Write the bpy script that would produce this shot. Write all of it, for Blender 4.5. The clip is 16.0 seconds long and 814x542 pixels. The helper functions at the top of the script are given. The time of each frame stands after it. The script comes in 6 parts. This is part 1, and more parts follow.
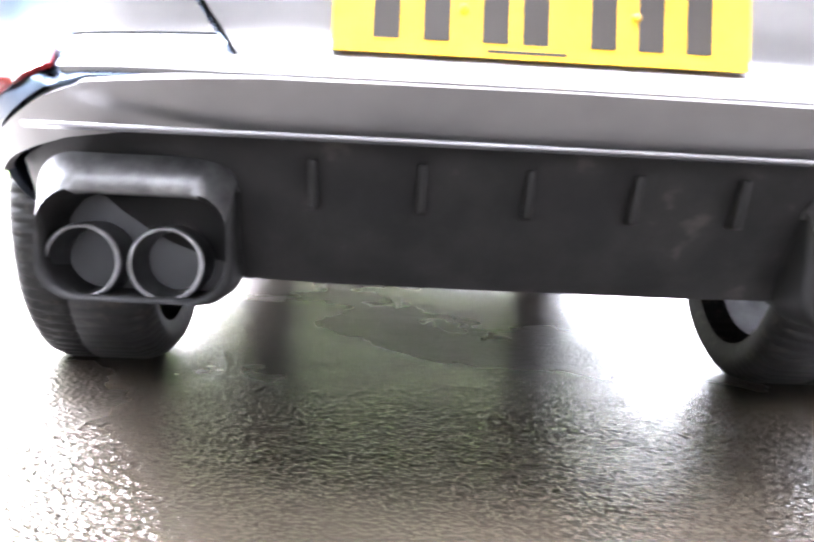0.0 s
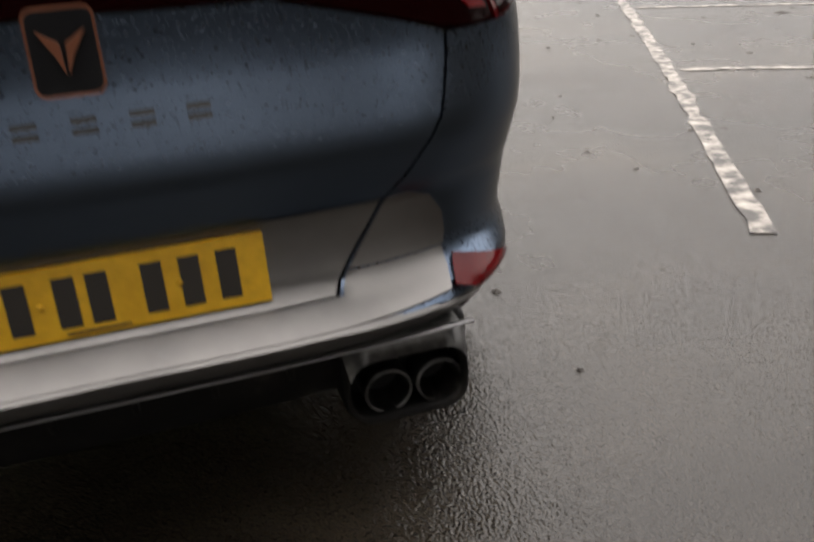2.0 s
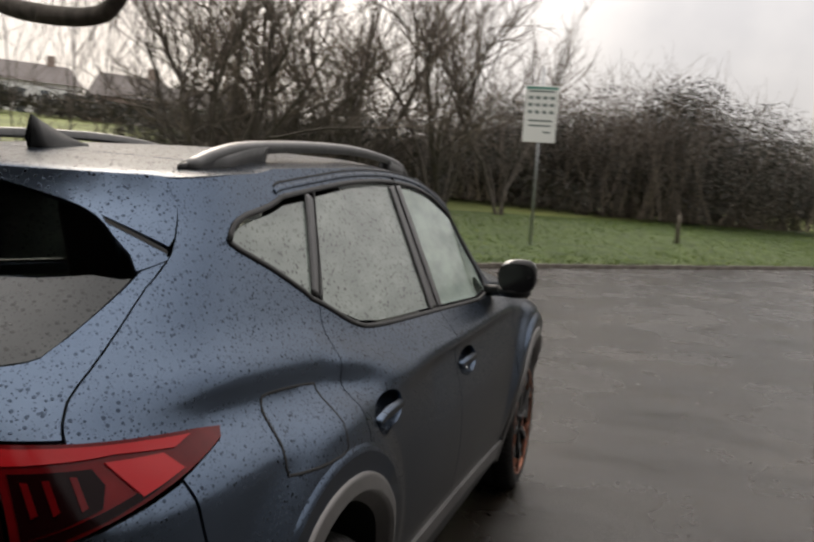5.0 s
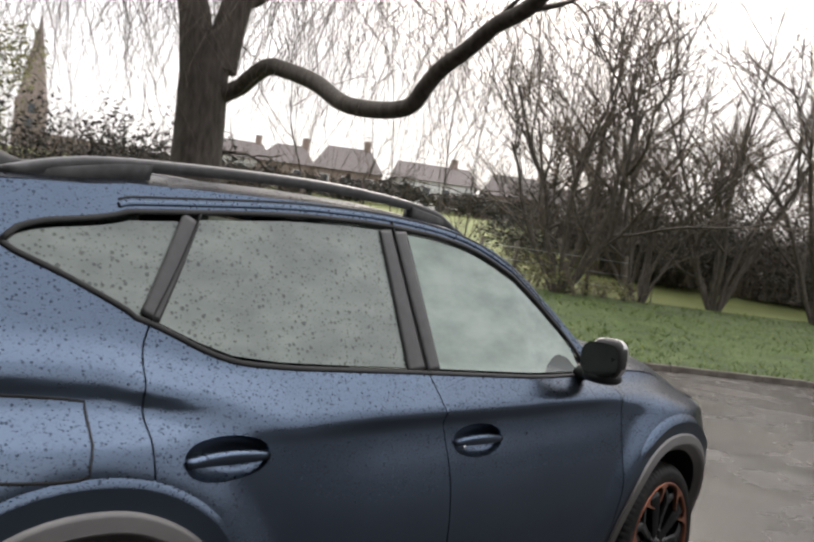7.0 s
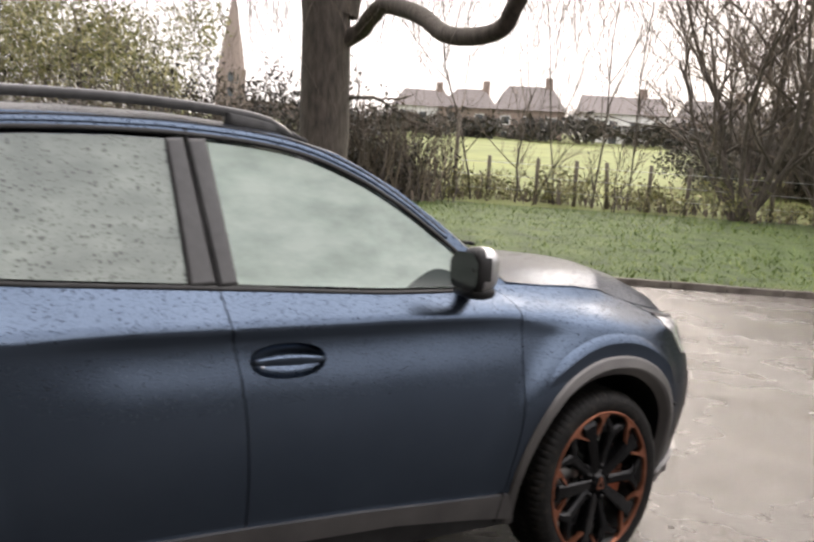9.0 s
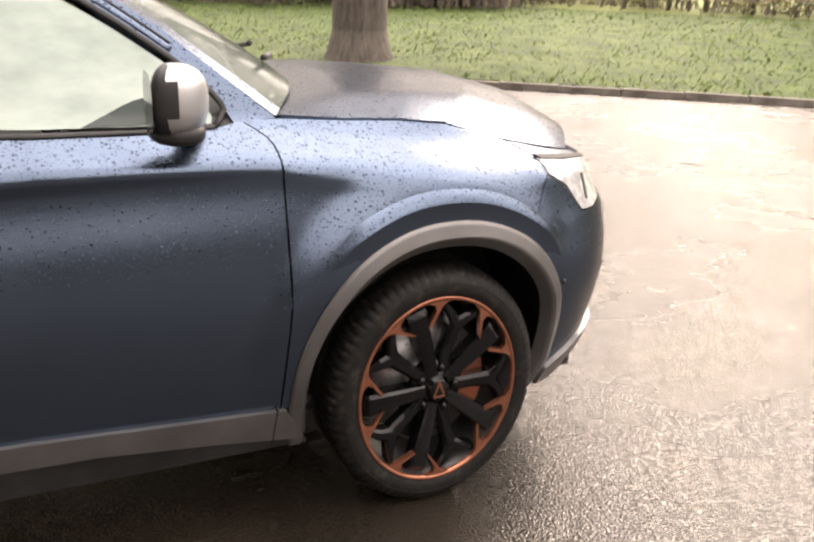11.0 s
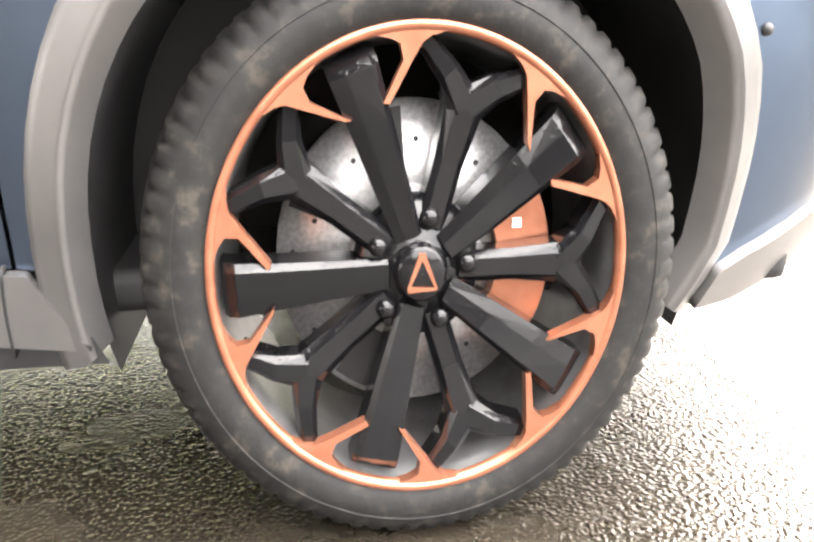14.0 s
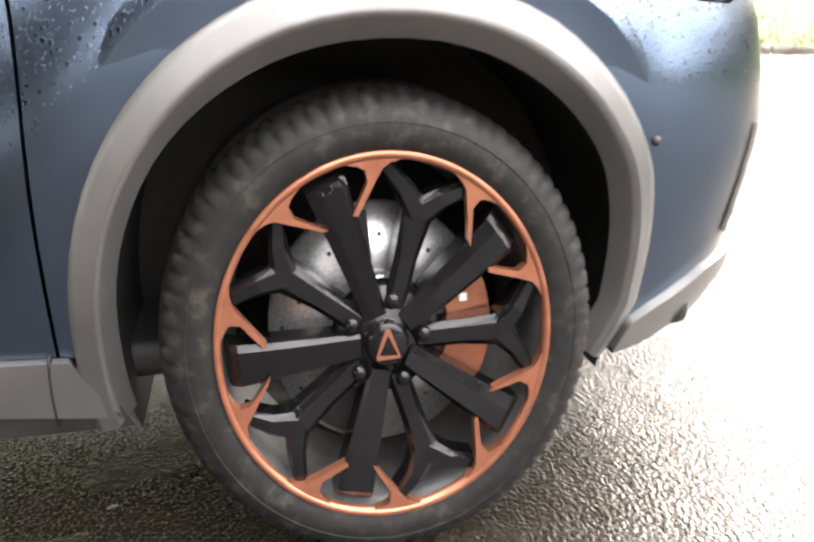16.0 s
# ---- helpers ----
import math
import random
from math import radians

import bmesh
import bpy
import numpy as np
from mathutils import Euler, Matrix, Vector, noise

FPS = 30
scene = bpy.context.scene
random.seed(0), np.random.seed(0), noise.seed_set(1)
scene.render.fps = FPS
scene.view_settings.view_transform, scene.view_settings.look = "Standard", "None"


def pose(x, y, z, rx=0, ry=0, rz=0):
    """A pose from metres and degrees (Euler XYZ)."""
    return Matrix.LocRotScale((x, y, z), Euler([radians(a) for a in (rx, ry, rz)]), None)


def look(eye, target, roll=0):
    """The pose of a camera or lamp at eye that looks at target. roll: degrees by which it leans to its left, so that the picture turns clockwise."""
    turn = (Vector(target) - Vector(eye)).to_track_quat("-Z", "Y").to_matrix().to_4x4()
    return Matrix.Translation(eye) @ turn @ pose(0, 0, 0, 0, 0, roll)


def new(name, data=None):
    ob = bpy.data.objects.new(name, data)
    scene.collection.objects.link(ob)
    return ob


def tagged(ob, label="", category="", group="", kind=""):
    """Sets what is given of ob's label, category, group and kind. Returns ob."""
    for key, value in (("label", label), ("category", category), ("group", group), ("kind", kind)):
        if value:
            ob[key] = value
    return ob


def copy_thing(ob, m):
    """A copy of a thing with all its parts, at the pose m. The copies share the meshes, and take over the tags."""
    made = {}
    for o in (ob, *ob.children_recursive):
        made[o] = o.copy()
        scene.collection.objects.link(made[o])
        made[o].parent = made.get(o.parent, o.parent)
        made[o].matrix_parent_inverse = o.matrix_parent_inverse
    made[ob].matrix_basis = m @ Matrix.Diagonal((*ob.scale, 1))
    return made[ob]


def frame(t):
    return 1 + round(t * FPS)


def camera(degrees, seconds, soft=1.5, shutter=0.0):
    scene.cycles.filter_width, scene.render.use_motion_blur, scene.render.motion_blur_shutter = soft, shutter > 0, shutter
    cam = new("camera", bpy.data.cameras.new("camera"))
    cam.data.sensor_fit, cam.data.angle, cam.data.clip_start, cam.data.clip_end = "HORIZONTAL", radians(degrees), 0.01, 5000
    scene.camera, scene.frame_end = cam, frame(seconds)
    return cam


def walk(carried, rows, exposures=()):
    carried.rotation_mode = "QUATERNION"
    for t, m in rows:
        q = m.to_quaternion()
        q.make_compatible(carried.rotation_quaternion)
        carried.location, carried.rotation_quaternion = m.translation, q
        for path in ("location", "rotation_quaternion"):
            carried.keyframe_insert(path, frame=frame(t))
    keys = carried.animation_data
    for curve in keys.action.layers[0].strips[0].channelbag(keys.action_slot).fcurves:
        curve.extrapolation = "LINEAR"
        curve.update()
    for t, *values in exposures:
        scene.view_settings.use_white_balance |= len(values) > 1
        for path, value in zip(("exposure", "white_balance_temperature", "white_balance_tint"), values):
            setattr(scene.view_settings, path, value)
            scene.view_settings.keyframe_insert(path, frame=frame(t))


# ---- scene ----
cam = camera(52.5, 16.0, 2.4, 0.35)
PATH = [
    (0, (-0.202, -1.86, 0.39), (-0.112, 0.129, 0.207), 2.8),
    (0.3, (-0.105, -1.899, 0.394), (0.06, 0.086, 0.214), 2.6),
    (0.6, (-0.063, -1.887, 0.424), (0.274, 0.074, 0.218), 3.2),
    (1, (-0.018, -1.932, 0.43), (0.544, -0.022, 0.242), 1.5),
    (1.5, (0.081, -1.965, 0.746), (0.756, -0.231, 0.012), -1.4),
    (2, (0.122, -2.091, 1.228), (0.64, -0.379, 0.333), -3.3),
    (2.2, (0.16, -2.13, 1.365), (0.595, -0.389, 0.482), -3.7),
    (2.5, (0.249, -2.118, 1.456), (0.627, -0.262, 0.814), 0.3),
    (2.7, (0.358, -2.1, 1.489), (0.611, -0.202, 0.911), 1.0),
    (3, (0.527, -2.098, 1.532), (0.733, -0.166, 1.06), 1.0),
    (3.5, (0.854, -2.179, 1.558), (0.772, -0.208, 1.23), -0.2),
    (4, (1.106, -2.054, 1.525), (0.913, -0.08, 1.268), 1.9),
    (4.5, (1.32, -1.842, 1.529), (1.001, 0.112, 1.246), 3.7),
    (5, (1.556, -1.647, 1.52), (0.943, 0.248, 1.336), 3.9),
    (5.2, (1.649, -1.571, 1.527), (0.902, 0.273, 1.327), 4.0),
    (7.3, (2.555, -0.539, 1.464), (1.067, 0.797, 1.441), 6.8),
    (7.5, (2.574, -0.409, 1.465), (1.028, 0.857, 1.39), 5.6),
    (8, (2.671, -0.159, 1.489), (1.047, 0.993, 1.299), 3.7),
    (8.5, (2.926, 0.079, 1.485), (1.217, 1.096, 1.276), 2.7),
    (9, (3.044, 0.369, 1.455), (1.359, 1.426, 1.245), 3.7),
    (9.5, (3.021, 0.751, 1.429), (1.442, 1.927, 1.076), 4.0),
    (9.7, (3.032, 0.894, 1.419), (1.446, 2.047, 1.025), 3.4),
    (11.8, (2.311, 1.997, 1.443), (0.596, 2.645, 0.644), 0.6),
    (12, (2.204, 2.057, 1.419), (0.513, 2.701, 0.567), 0.1),
    (12.5, (1.935, 2.249, 1.316), (0.225, 2.753, 0.408), 1.0),
    (13, (1.699, 2.408, 1.137), (-0.053, 2.812, 0.261), 0.3),
    (13.5, (1.691, 2.51, 0.889), (-0.099, 2.85, 0.064), -0.8),
    (14, (1.766, 2.529, 0.648), (-0.125, 2.801, 0.054), -0.2),
    (14.5, (1.819, 2.524, 0.574), (-0.115, 2.756, 0.121), 0.5),
    (15, (1.848, 2.522, 0.562), (-0.102, 2.746, 0.177), 1.6),
    (15.5, (1.853, 2.524, 0.584), (-0.1, 2.787, 0.244), 1.1),
    (16, (1.948, 2.501, 0.842), (0.085, 2.855, 0.205), -1.3),
]
EXPOSURES = [(0.0, 5.6, 6000, 16), (0.4, 4.8, 6100, 16), (0.7, 3.4, 6500, 15), (1.0, 2.0, 6900, 14), (1.5, 0.65, 7000, 12), (2.0, 1.5, 7100, 12), (2.5, 1.5, 7200, 12),
             (3.0, 0.9, 7100, 12), (3.5, 0.45, 7050, 12), (4.5, 0.08, 7050, 12), (5.2, 0.4, 7000, 12), (7.3, 0.7, 6650, 12), (8.5, 1.05, 6850, 13), (9.5, 1.2, 7050, 18), (12.0, 2.6, 8000, 20),
             (12.5, 3.0, 7600, 17), (13.0, 3.9, 7400, 15), (13.5, 4.9, 7200, 12), (14.0, 4.6, 7000, 12), (14.5, 4.1, 6900, 12), (15.0, 4.15, 6850, 12), (15.5, 4.3, 6850, 12), (16.0, 3.5, 6850, 12)]
walk(cam, [(t, look(eye, target, roll)) for t, eye, target, roll in PATH], EXPOSURES)


# ---- light: a bright overcast sky with a soft low sun ahead of the car ----
SUN_DIR = Vector((-0.55, 0.70, 0.55)).normalized()
world = bpy.data.worlds.new("overcast_sky")
scene.world = world
world.use_nodes = True
wn, wl = world.node_tree.nodes, world.node_tree.links
sky = wn.new("ShaderNodeTexSky")
sky.sky_type, sky.sun_disc = "NISHITA", False
sky.sun_elevation, sky.sun_rotation = math.asin(SUN_DIR.z), math.atan2(SUN_DIR.x, SUN_DIR.y)
sky.air_density, sky.dust_density = 1.0, 4.0
tc, cl = wn.new("ShaderNodeTexCoord"), wn.new("ShaderNodeTexNoise")
cl.inputs["Scale"].default_value, cl.inputs["Detail"].default_value = 2.2, 6
wl.new(tc.outputs["Generated"], cl.inputs["Vector"])
ramp = wn.new("ShaderNodeValToRGB")
ramp.color_ramp.elements[0].position, ramp.color_ramp.elements[0].color = 0.36, (4.6, 4.7, 5.0, 1)
ramp.color_ramp.elements[1].position, ramp.color_ramp.elements[1].color = 0.66, (8.4, 8.3, 8.3, 1)
wl.new(cl.outputs["Fac"], ramp.inputs["Fac"])
mixw = wn.new("ShaderNodeMixRGB")
mixw.inputs["Fac"].default_value = 0.9
wl.new(sky.outputs[0], mixw.inputs["Color1"])
wl.new(ramp.outputs[0], mixw.inputs["Color2"])
# an overcast dome: brighter overhead, and towards the veiled sun
sep = wn.new("ShaderNodeSeparateXYZ")
wl.new(tc.outputs["Generated"], sep.inputs[0])
dome = wn.new("ShaderNodeMapRange")
dome.inputs["From Min"].default_value, dome.inputs["From Max"].default_value = 0.0, 1.0
dome.inputs["To Min"].default_value, dome.inputs["To Max"].default_value = 0.60, 2.05
wl.new(sep.outputs["Z"], dome.inputs["Value"])
dot = wn.new("ShaderNodeVectorMath")
dot.operation = "DOT_PRODUCT"
dot.inputs[1].default_value = SUN_DIR
wl.new(tc.outputs["Generated"], dot.inputs[0])
veil = wn.new("ShaderNodeMapRange")
veil.interpolation_type = "SMOOTHSTEP"
veil.inputs["From Min"].default_value, veil.inputs["From Max"].default_value = 0.35, 1.0
veil.inputs["To Min"].default_value, veil.inputs["To Max"].default_value = 1.0, 1.2
wl.new(dot.outputs["Value"], veil.inputs["Value"])
both = wn.new("ShaderNodeMath")
both.operation = "MULTIPLY"
wl.new(dome.outputs[0], both.inputs[0])
wl.new(veil.outputs[0], both.inputs[1])
scaled = wn.new("ShaderNodeVectorMath")
scaled.operation = "SCALE"
wl.new(mixw.outputs[0], scaled.inputs[0])
wl.new(both.outputs[0], scaled.inputs["Scale"])
wl.new(scaled.outputs[0], wn["Background"].inputs["Color"])
wn["Background"].inputs["Strength"].default_value = 0.125
sun = bpy.data.lights.new("sun", "SUN")
sun.energy, sun.angle, sun.color = 0.8, radians(20), (1.0, 0.95, 0.88)
sun_ob = new("sun", sun)
sun_ob.matrix_world = look(SUN_DIR * 50, (0, 0, 0))


# ---- materials ----
def material(name, base=(0.5, 0.5, 0.5), rough=0.5, metal=0.0, spec=0.5, coat=0.0):
    m = bpy.data.materials.new(name)
    m.use_nodes = True
    b = m.node_tree.nodes["Principled BSDF"]
    b.inputs["Base Color"].default_value = (*base, 1)
    b.inputs["Roughness"].default_value = rough
    b.inputs["Metallic"].default_value = metal
    b.inputs["Specular IOR Level"].default_value = spec
    b.inputs["Coat Weight"].default_value = coat
    return m


def node(m, kind, **values):
    n = m.node_tree.nodes.new("ShaderNode" + kind)
    for key, value in values.items():
        n.inputs[key.replace("_", " ")].default_value = value
    return n


def link(m, a, b):
    m.node_tree.links.new(a, b)


def shader(m):
    return m.node_tree.nodes["Principled BSDF"]


def coords(m, scale=1.0, stretch=(1, 1, 1)):
    t, p = node(m, "TexCoord"), node(m, "Mapping")
    p.inputs["Scale"].default_value = [scale * v for v in stretch]
    link(m, t.outputs["Object"], p.inputs["Vector"])
    return p.outputs[0]


def noise_tex(m, scale, detail=4, stretch=(1, 1, 1), rough=0.55):
    n = node(m, "TexNoise", Scale=scale, Detail=detail, Roughness=rough)
    link(m, coords(m, 1.0, stretch), n.inputs["Vector"])
    return n.outputs["Fac"]


def ramp_of(m, fac, *stops):
    r = node(m, "ValToRGB")
    e = r.color_ramp.elements
    while len(e) < len(stops):
        e.new(0.5)
    for el, (p, c) in zip(e, stops):
        el.position, el.color = p, ((*c, 1) if len(c) == 3 else c)
    link(m, fac, r.inputs["Fac"])
    return r.outputs[0]


def grey(v):
    return (v, v, v)


def vary(m, scale, *stops, detail=4, stretch=(1, 1, 1), socket="Base Color"):
    c = ramp_of(m, noise_tex(m, scale, detail, stretch), *stops)
    link(m, c, shader(m).inputs[socket])
    return c


def bump(m, height, strength=0.3, distance=0.002, socket=None):
    b = node(m, "Bump", Strength=strength, Distance=distance)
    link(m, height, b.inputs["Height"])
    if socket is not None:
        link(m, socket, b.inputs["Normal"])
    link(m, b.outputs[0], shader(m).inputs["Normal"])
    return b.outputs[0]


def maths(m, op, a, b=None, c=None):
    n = node(m, "Math")
    n.operation = op
    for k, v in enumerate((a, b, c)):
        if v is None:
            continue
        if isinstance(v, (int, float)):
            n.inputs[k].default_value = v
        else:
            link(m, v, n.inputs[k])
    return n.outputs[0]


def droplets(m, dry, wet=0.06, scale=150, amount=1.0, up=True, grain=0.04):
    """Rain drops: small glossy beads of uneven size, denser where the surface faces upwards."""
    vec = coords(m, 1.0)
    beads = []
    for sc, size in ((scale, 0.37), (scale * 1.9, 0.33)):
        v = node(m, "TexVoronoi", Scale=sc, Randomness=1.0)
        link(m, vec, v.inputs["Vector"])
        lo = maths(m, "MULTIPLY_ADD", v.outputs["Color"], size * 2, -size * 0.45)
        beads.append(maths(m, "MULTIPLY", maths(m, "SUBTRACT", lo, v.outputs["Distance"]), 8.0))
    bead = maths(m, "MAXIMUM", *beads)
    bead.node.use_clamp = True
    mask = ramp_of(m, noise_tex(m, 3.0, 3), (0.25, grey(0.65)), (0.5, grey(1.0)))
    bead = maths(m, "MULTIPLY", bead, mask)
    if up:
        g, sep = node(m, "NewGeometry"), node(m, "SeparateXYZ")
        link(m, g.outputs["True Normal"], sep.inputs[0])
        facing = maths(m, "MULTIPLY_ADD", sep.outputs["Z"], 2.6 * amount, -0.25)
        facing.node.use_clamp = True
        bead = maths(m, "MULTIPLY", bead, facing)
    r = maths(m, "MULTIPLY_ADD", bead, (wet - dry) * 1.6, dry)
    r.node.use_clamp = True
    link(m, r, shader(m).inputs["Roughness"])
    fine = noise_tex(m, 900, 2)
    first = bump(m, fine, grain, 0.0006)
    bump(m, bead, 0.28, 0.0018, first)
    return bead


def spotted(m, bead, dark=0.35):
    """Drops that look darker than the misted glass they sit on."""
    b, mix = shader(m).inputs["Base Color"], node(m, "MixRGB")
    mix.blend_type = "MULTIPLY"
    if b.links:
        link(m, b.links[0].from_socket, mix.inputs["Color1"])
    else:
        mix.inputs["Color1"].default_value = b.default_value
    mix.inputs["Color2"].default_value = (dark, dark, dark, 1)
    link(m, bead, mix.inputs["Fac"])
    link(m, mix.outputs[0], b)


paint = material("matt_blue_paint", (0.1, 0.13, 0.19), 0.4, 1.0, 0.5)
shader(paint).inputs["Specular Tint"].default_value = (0.66, 0.62, 0.56, 1)
bead = droplets(paint, 0.28, 0.1, 112, 1.3)
tone = node(paint, "MixRGB")
link(paint, ramp_of(paint, noise_tex(paint, 2.2, 6), (0.3, (0.090, 0.119, 0.165)), (0.7, (0.108, 0.142, 0.195))), tone.inputs["Color1"])
tone.inputs["Color2"].default_value = (0.034, 0.046, 0.066, 1)
link(paint, bead, tone.inputs["Fac"])
link(paint, tone.outputs[0], shader(paint).inputs["Base Color"])

cladding = material("grey_cladding_plastic", (0.3, 0.29, 0.28), 0.43, 0.8, 0.5)
vary(cladding, 5, (0.3, (0.145, 0.141, 0.138)), (0.7, (0.205, 0.198, 0.192)))
bump(cladding, noise_tex(cladding, 500, 3), 0.12, 0.001)
black_plastic = material("black_plastic", (0.018, 0.018, 0.02), 0.5, 0.0, 0.3)
vary(black_plastic, 9, (0.3, grey(0.012)), (0.7, grey(0.03)))
bump(black_plastic, noise_tex(black_plastic, 700, 3), 0.15, 0.001)
dirty_black = material("dirty_black_plastic", (0.02, 0.02, 0.02), 0.6, 0.0, 0.25)
vary(dirty_black, 14, (0.4, grey(0.004)), (0.62, (0.010, 0.0095, 0.009)), (0.80, (0.05, 0.045, 0.04)), detail=9)
bump(dirty_black, noise_tex(dirty_black, 120, 6), 0.3, 0.002)
gloss_black = material("gloss_black_trim", (0.01, 0.01, 0.011), 0.12)
pillar_film = material("dark_pillar_film", (0.03, 0.03, 0.032), 0.38, 0.0, 0.7)
vary(pillar_film, 30, (0.3, grey(0.022)), (0.7, grey(0.04)))
shade_glass = material("clear_dark_glass", (0.20, 0.235, 0.21), 0.06, 0.0, 0.1)
shader(shade_glass).inputs["Transmission Weight"].default_value, shader(shade_glass).inputs["IOR"].default_value = 1.0, 1.02
wiper_black = material("matt_wiper_black", (0.008, 0.008, 0.009), 0.6, 0.0, 0.12)
mirror_cap = material("silver_satin_cap", (0.48, 0.48, 0.48), 0.36, 0.8)
satin_cap = material("satin_grey_cap", (0.3, 0.3, 0.31), 0.42, 0.6)
vary(satin_cap, 20, (0.3, grey(0.10)), (0.7, grey(0.17)))
rail_grey = material("satin_rail_grey", (0.05, 0.05, 0.053), 0.36, 0.4)
vary(rail_grey, 30, (0.3, grey(0.035)), (0.7, grey(0.065)))
gap_dark = material("dark_gap", (0.006, 0.006, 0.006), 0.7)
bright_trim = material("satin_metal_trim", (0.32, 0.32, 0.33), 0.3, 0.8)
copper = material("copper_lacquer", (0.4, 0.15, 0.08), 0.3, 0.7)
vary(copper, 25, (0.3, (0.26, 0.098, 0.056)), (0.7, (0.36, 0.142, 0.085)))
alloy_black = material("gloss_black_alloy", (0.004, 0.004, 0.0045), 0.2, 0.0, 0.28)
droplets(alloy_black, 0.13, 0.05, 120, grain=0.0)
steel = material("brake_steel", (0.48, 0.47, 0.46), 0.38, 0.9)
vary(steel, 40, (0.3, grey(0.34)), (0.7, grey(0.55)), stretch=(1, 4, 4))
rubber = material("tyre_rubber", (0.03, 0.03, 0.03), 0.6, 0.0, 0.25)
vary(rubber, 46, (0.42, (0.0065, 0.0062, 0.006)), (0.56, (0.0105, 0.0098, 0.009)), (0.70, (0.030, 0.026, 0.021)), detail=14)
bump(rubber, noise_tex(rubber, 160, 6), 0.25, 0.002)
chrome = material("chrome", (0.55, 0.55, 0.56), 0.18, 1.0)
# lighter steel; on the finisher's top it stands in for light from the sky
exhaust_metal = material("lightened_exhaust_steel", (0.07, 0.066, 0.062), 0.45, 0.8)
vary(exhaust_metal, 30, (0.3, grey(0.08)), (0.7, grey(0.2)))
pipe_metal = material("dark_pipe_steel", (0.05, 0.047, 0.044), 0.42, 0.8)
vary(pipe_metal, 40, (0.3, grey(0.03)), (0.7, grey(0.075)))
plate_yellow = material("plate_yellow", (0.75, 0.42, 0.015), 0.35)
vary(plate_yellow, 30, (0.35, (0.66, 0.36, 0.012)), (0.65, (0.80, 0.46, 0.02)))
plate_black = material("plate_black", (0.02, 0.016, 0.012), 0.4)
red_lamp = material("red_lamp", (0.20, 0.004, 0.006), 0.12, 0.0, 0.15)
vary(red_lamp, 9, (0.3, (0.075, 0.002, 0.003)), (0.7, (0.125, 0.003, 0.004)))
# unlit red lens, base raised to stand in for reflected sky
red_bright = material("red_lens_with_sheen", (0.36, 0.010, 0.013), 0.15, 0.0, 0.2)
red_dark = material("dark_red_lamp", (0.006, 0.0006, 0.0008), 0.12, 0.0, 0.1)
head_lamp = material("headlamp_lens", (0.62, 0.64, 0.66), 0.08, 0.3, 0.8, 0.5)
vary(head_lamp, 30, (0.35, grey(0.45)), (0.65, grey(0.85)))

# misted side glass, and clear dark rear glass
misted = material("misted_glass", (0.55, 0.63, 0.58), 0.22)
shader(misted).inputs["Transmission Weight"].default_value = 0.42
shader(misted).inputs["IOR"].default_value = 1.3
vary(misted, 5, (0.3, (0.42, 0.52, 0.46)), (0.68, (0.70, 0.82, 0.74)), stretch=(1, 1, 2.4))
bump(misted, noise_tex(misted, 60, 3), 0.05, 0.001)
privacy = material("privacy_glass", (0.16, 0.175, 0.175), 0.3, 0.0, 0.6)
vary(privacy, 5, (0.3, (0.16, 0.19, 0.175)), (0.7, (0.29, 0.335, 0.30)), stretch=(1, 1, 2.4))
spotted(privacy, droplets(privacy, 0.2, 0.05, 70, up=False))
rear_glass = material("wet_rear_glass", (0.10, 0.107, 0.107), 0.25, 0.0, 0.3)
vary(rear_glass, 6, (0.3, (0.055, 0.059, 0.059)), (0.7, (0.085, 0.09, 0.089)))
spotted(rear_glass, droplets(rear_glass, 0.3, 0.06, 95, up=False), 0.12)
screen_glass = material("windscreen_glass", (0.42, 0.50, 0.44), 0.08, 0.0, 0.2)
shader(screen_glass).inputs["Transmission Weight"].default_value, shader(screen_glass).inputs["IOR"].default_value = 0.85, 1.15
droplets(screen_glass, 0.1, 0.04, 70, up=False)
clear_dark = material("clear_wet_glass", (0.03, 0.045, 0.04), 0.06, 0.0, 0.3)
seat_cloth = material("dark_seat_leather", (0.03, 0.03, 0.032), 0.6)

# ground and outdoors
asphalt = material("wet_asphalt", (0.02, 0.018, 0.016), 0.35, 0.0, 0.42)
a1 = ramp_of(asphalt, noise_tex(asphalt, 0.8, 5, (0.7, 1.0, 1), 0.55), (0.32, (0.0105, 0.0084, 0.0059)), (0.52, (0.020, 0.0159, 0.0112)), (0.70, (0.036, 0.0285, 0.0200)))
a2 = ramp_of(asphalt, noise_tex(asphalt, 210, 3), (0.35, grey(0.45)), (0.7, grey(1.6)))
am = node(asphalt, "MixRGB", Fac=1.0)
am.blend_type = "MULTIPLY"
link(asphalt, a1, am.inputs["Color1"])
link(asphalt, a2, am.inputs["Color2"])
link(asphalt, am.outputs[0], shader(asphalt).inputs["Base Color"])
wet = ramp_of(asphalt, noise_tex(asphalt, 1.1, 5, (0.8, 0.6, 1), 0.6), (0.36, grey(0.33)), (0.66, grey(0.16)))
link(asphalt, wet, shader(asphalt).inputs["Roughness"])
stone = node(asphalt, "TexVoronoi", Scale=150, Randomness=1.0)
stone.feature = "SMOOTH_F1"
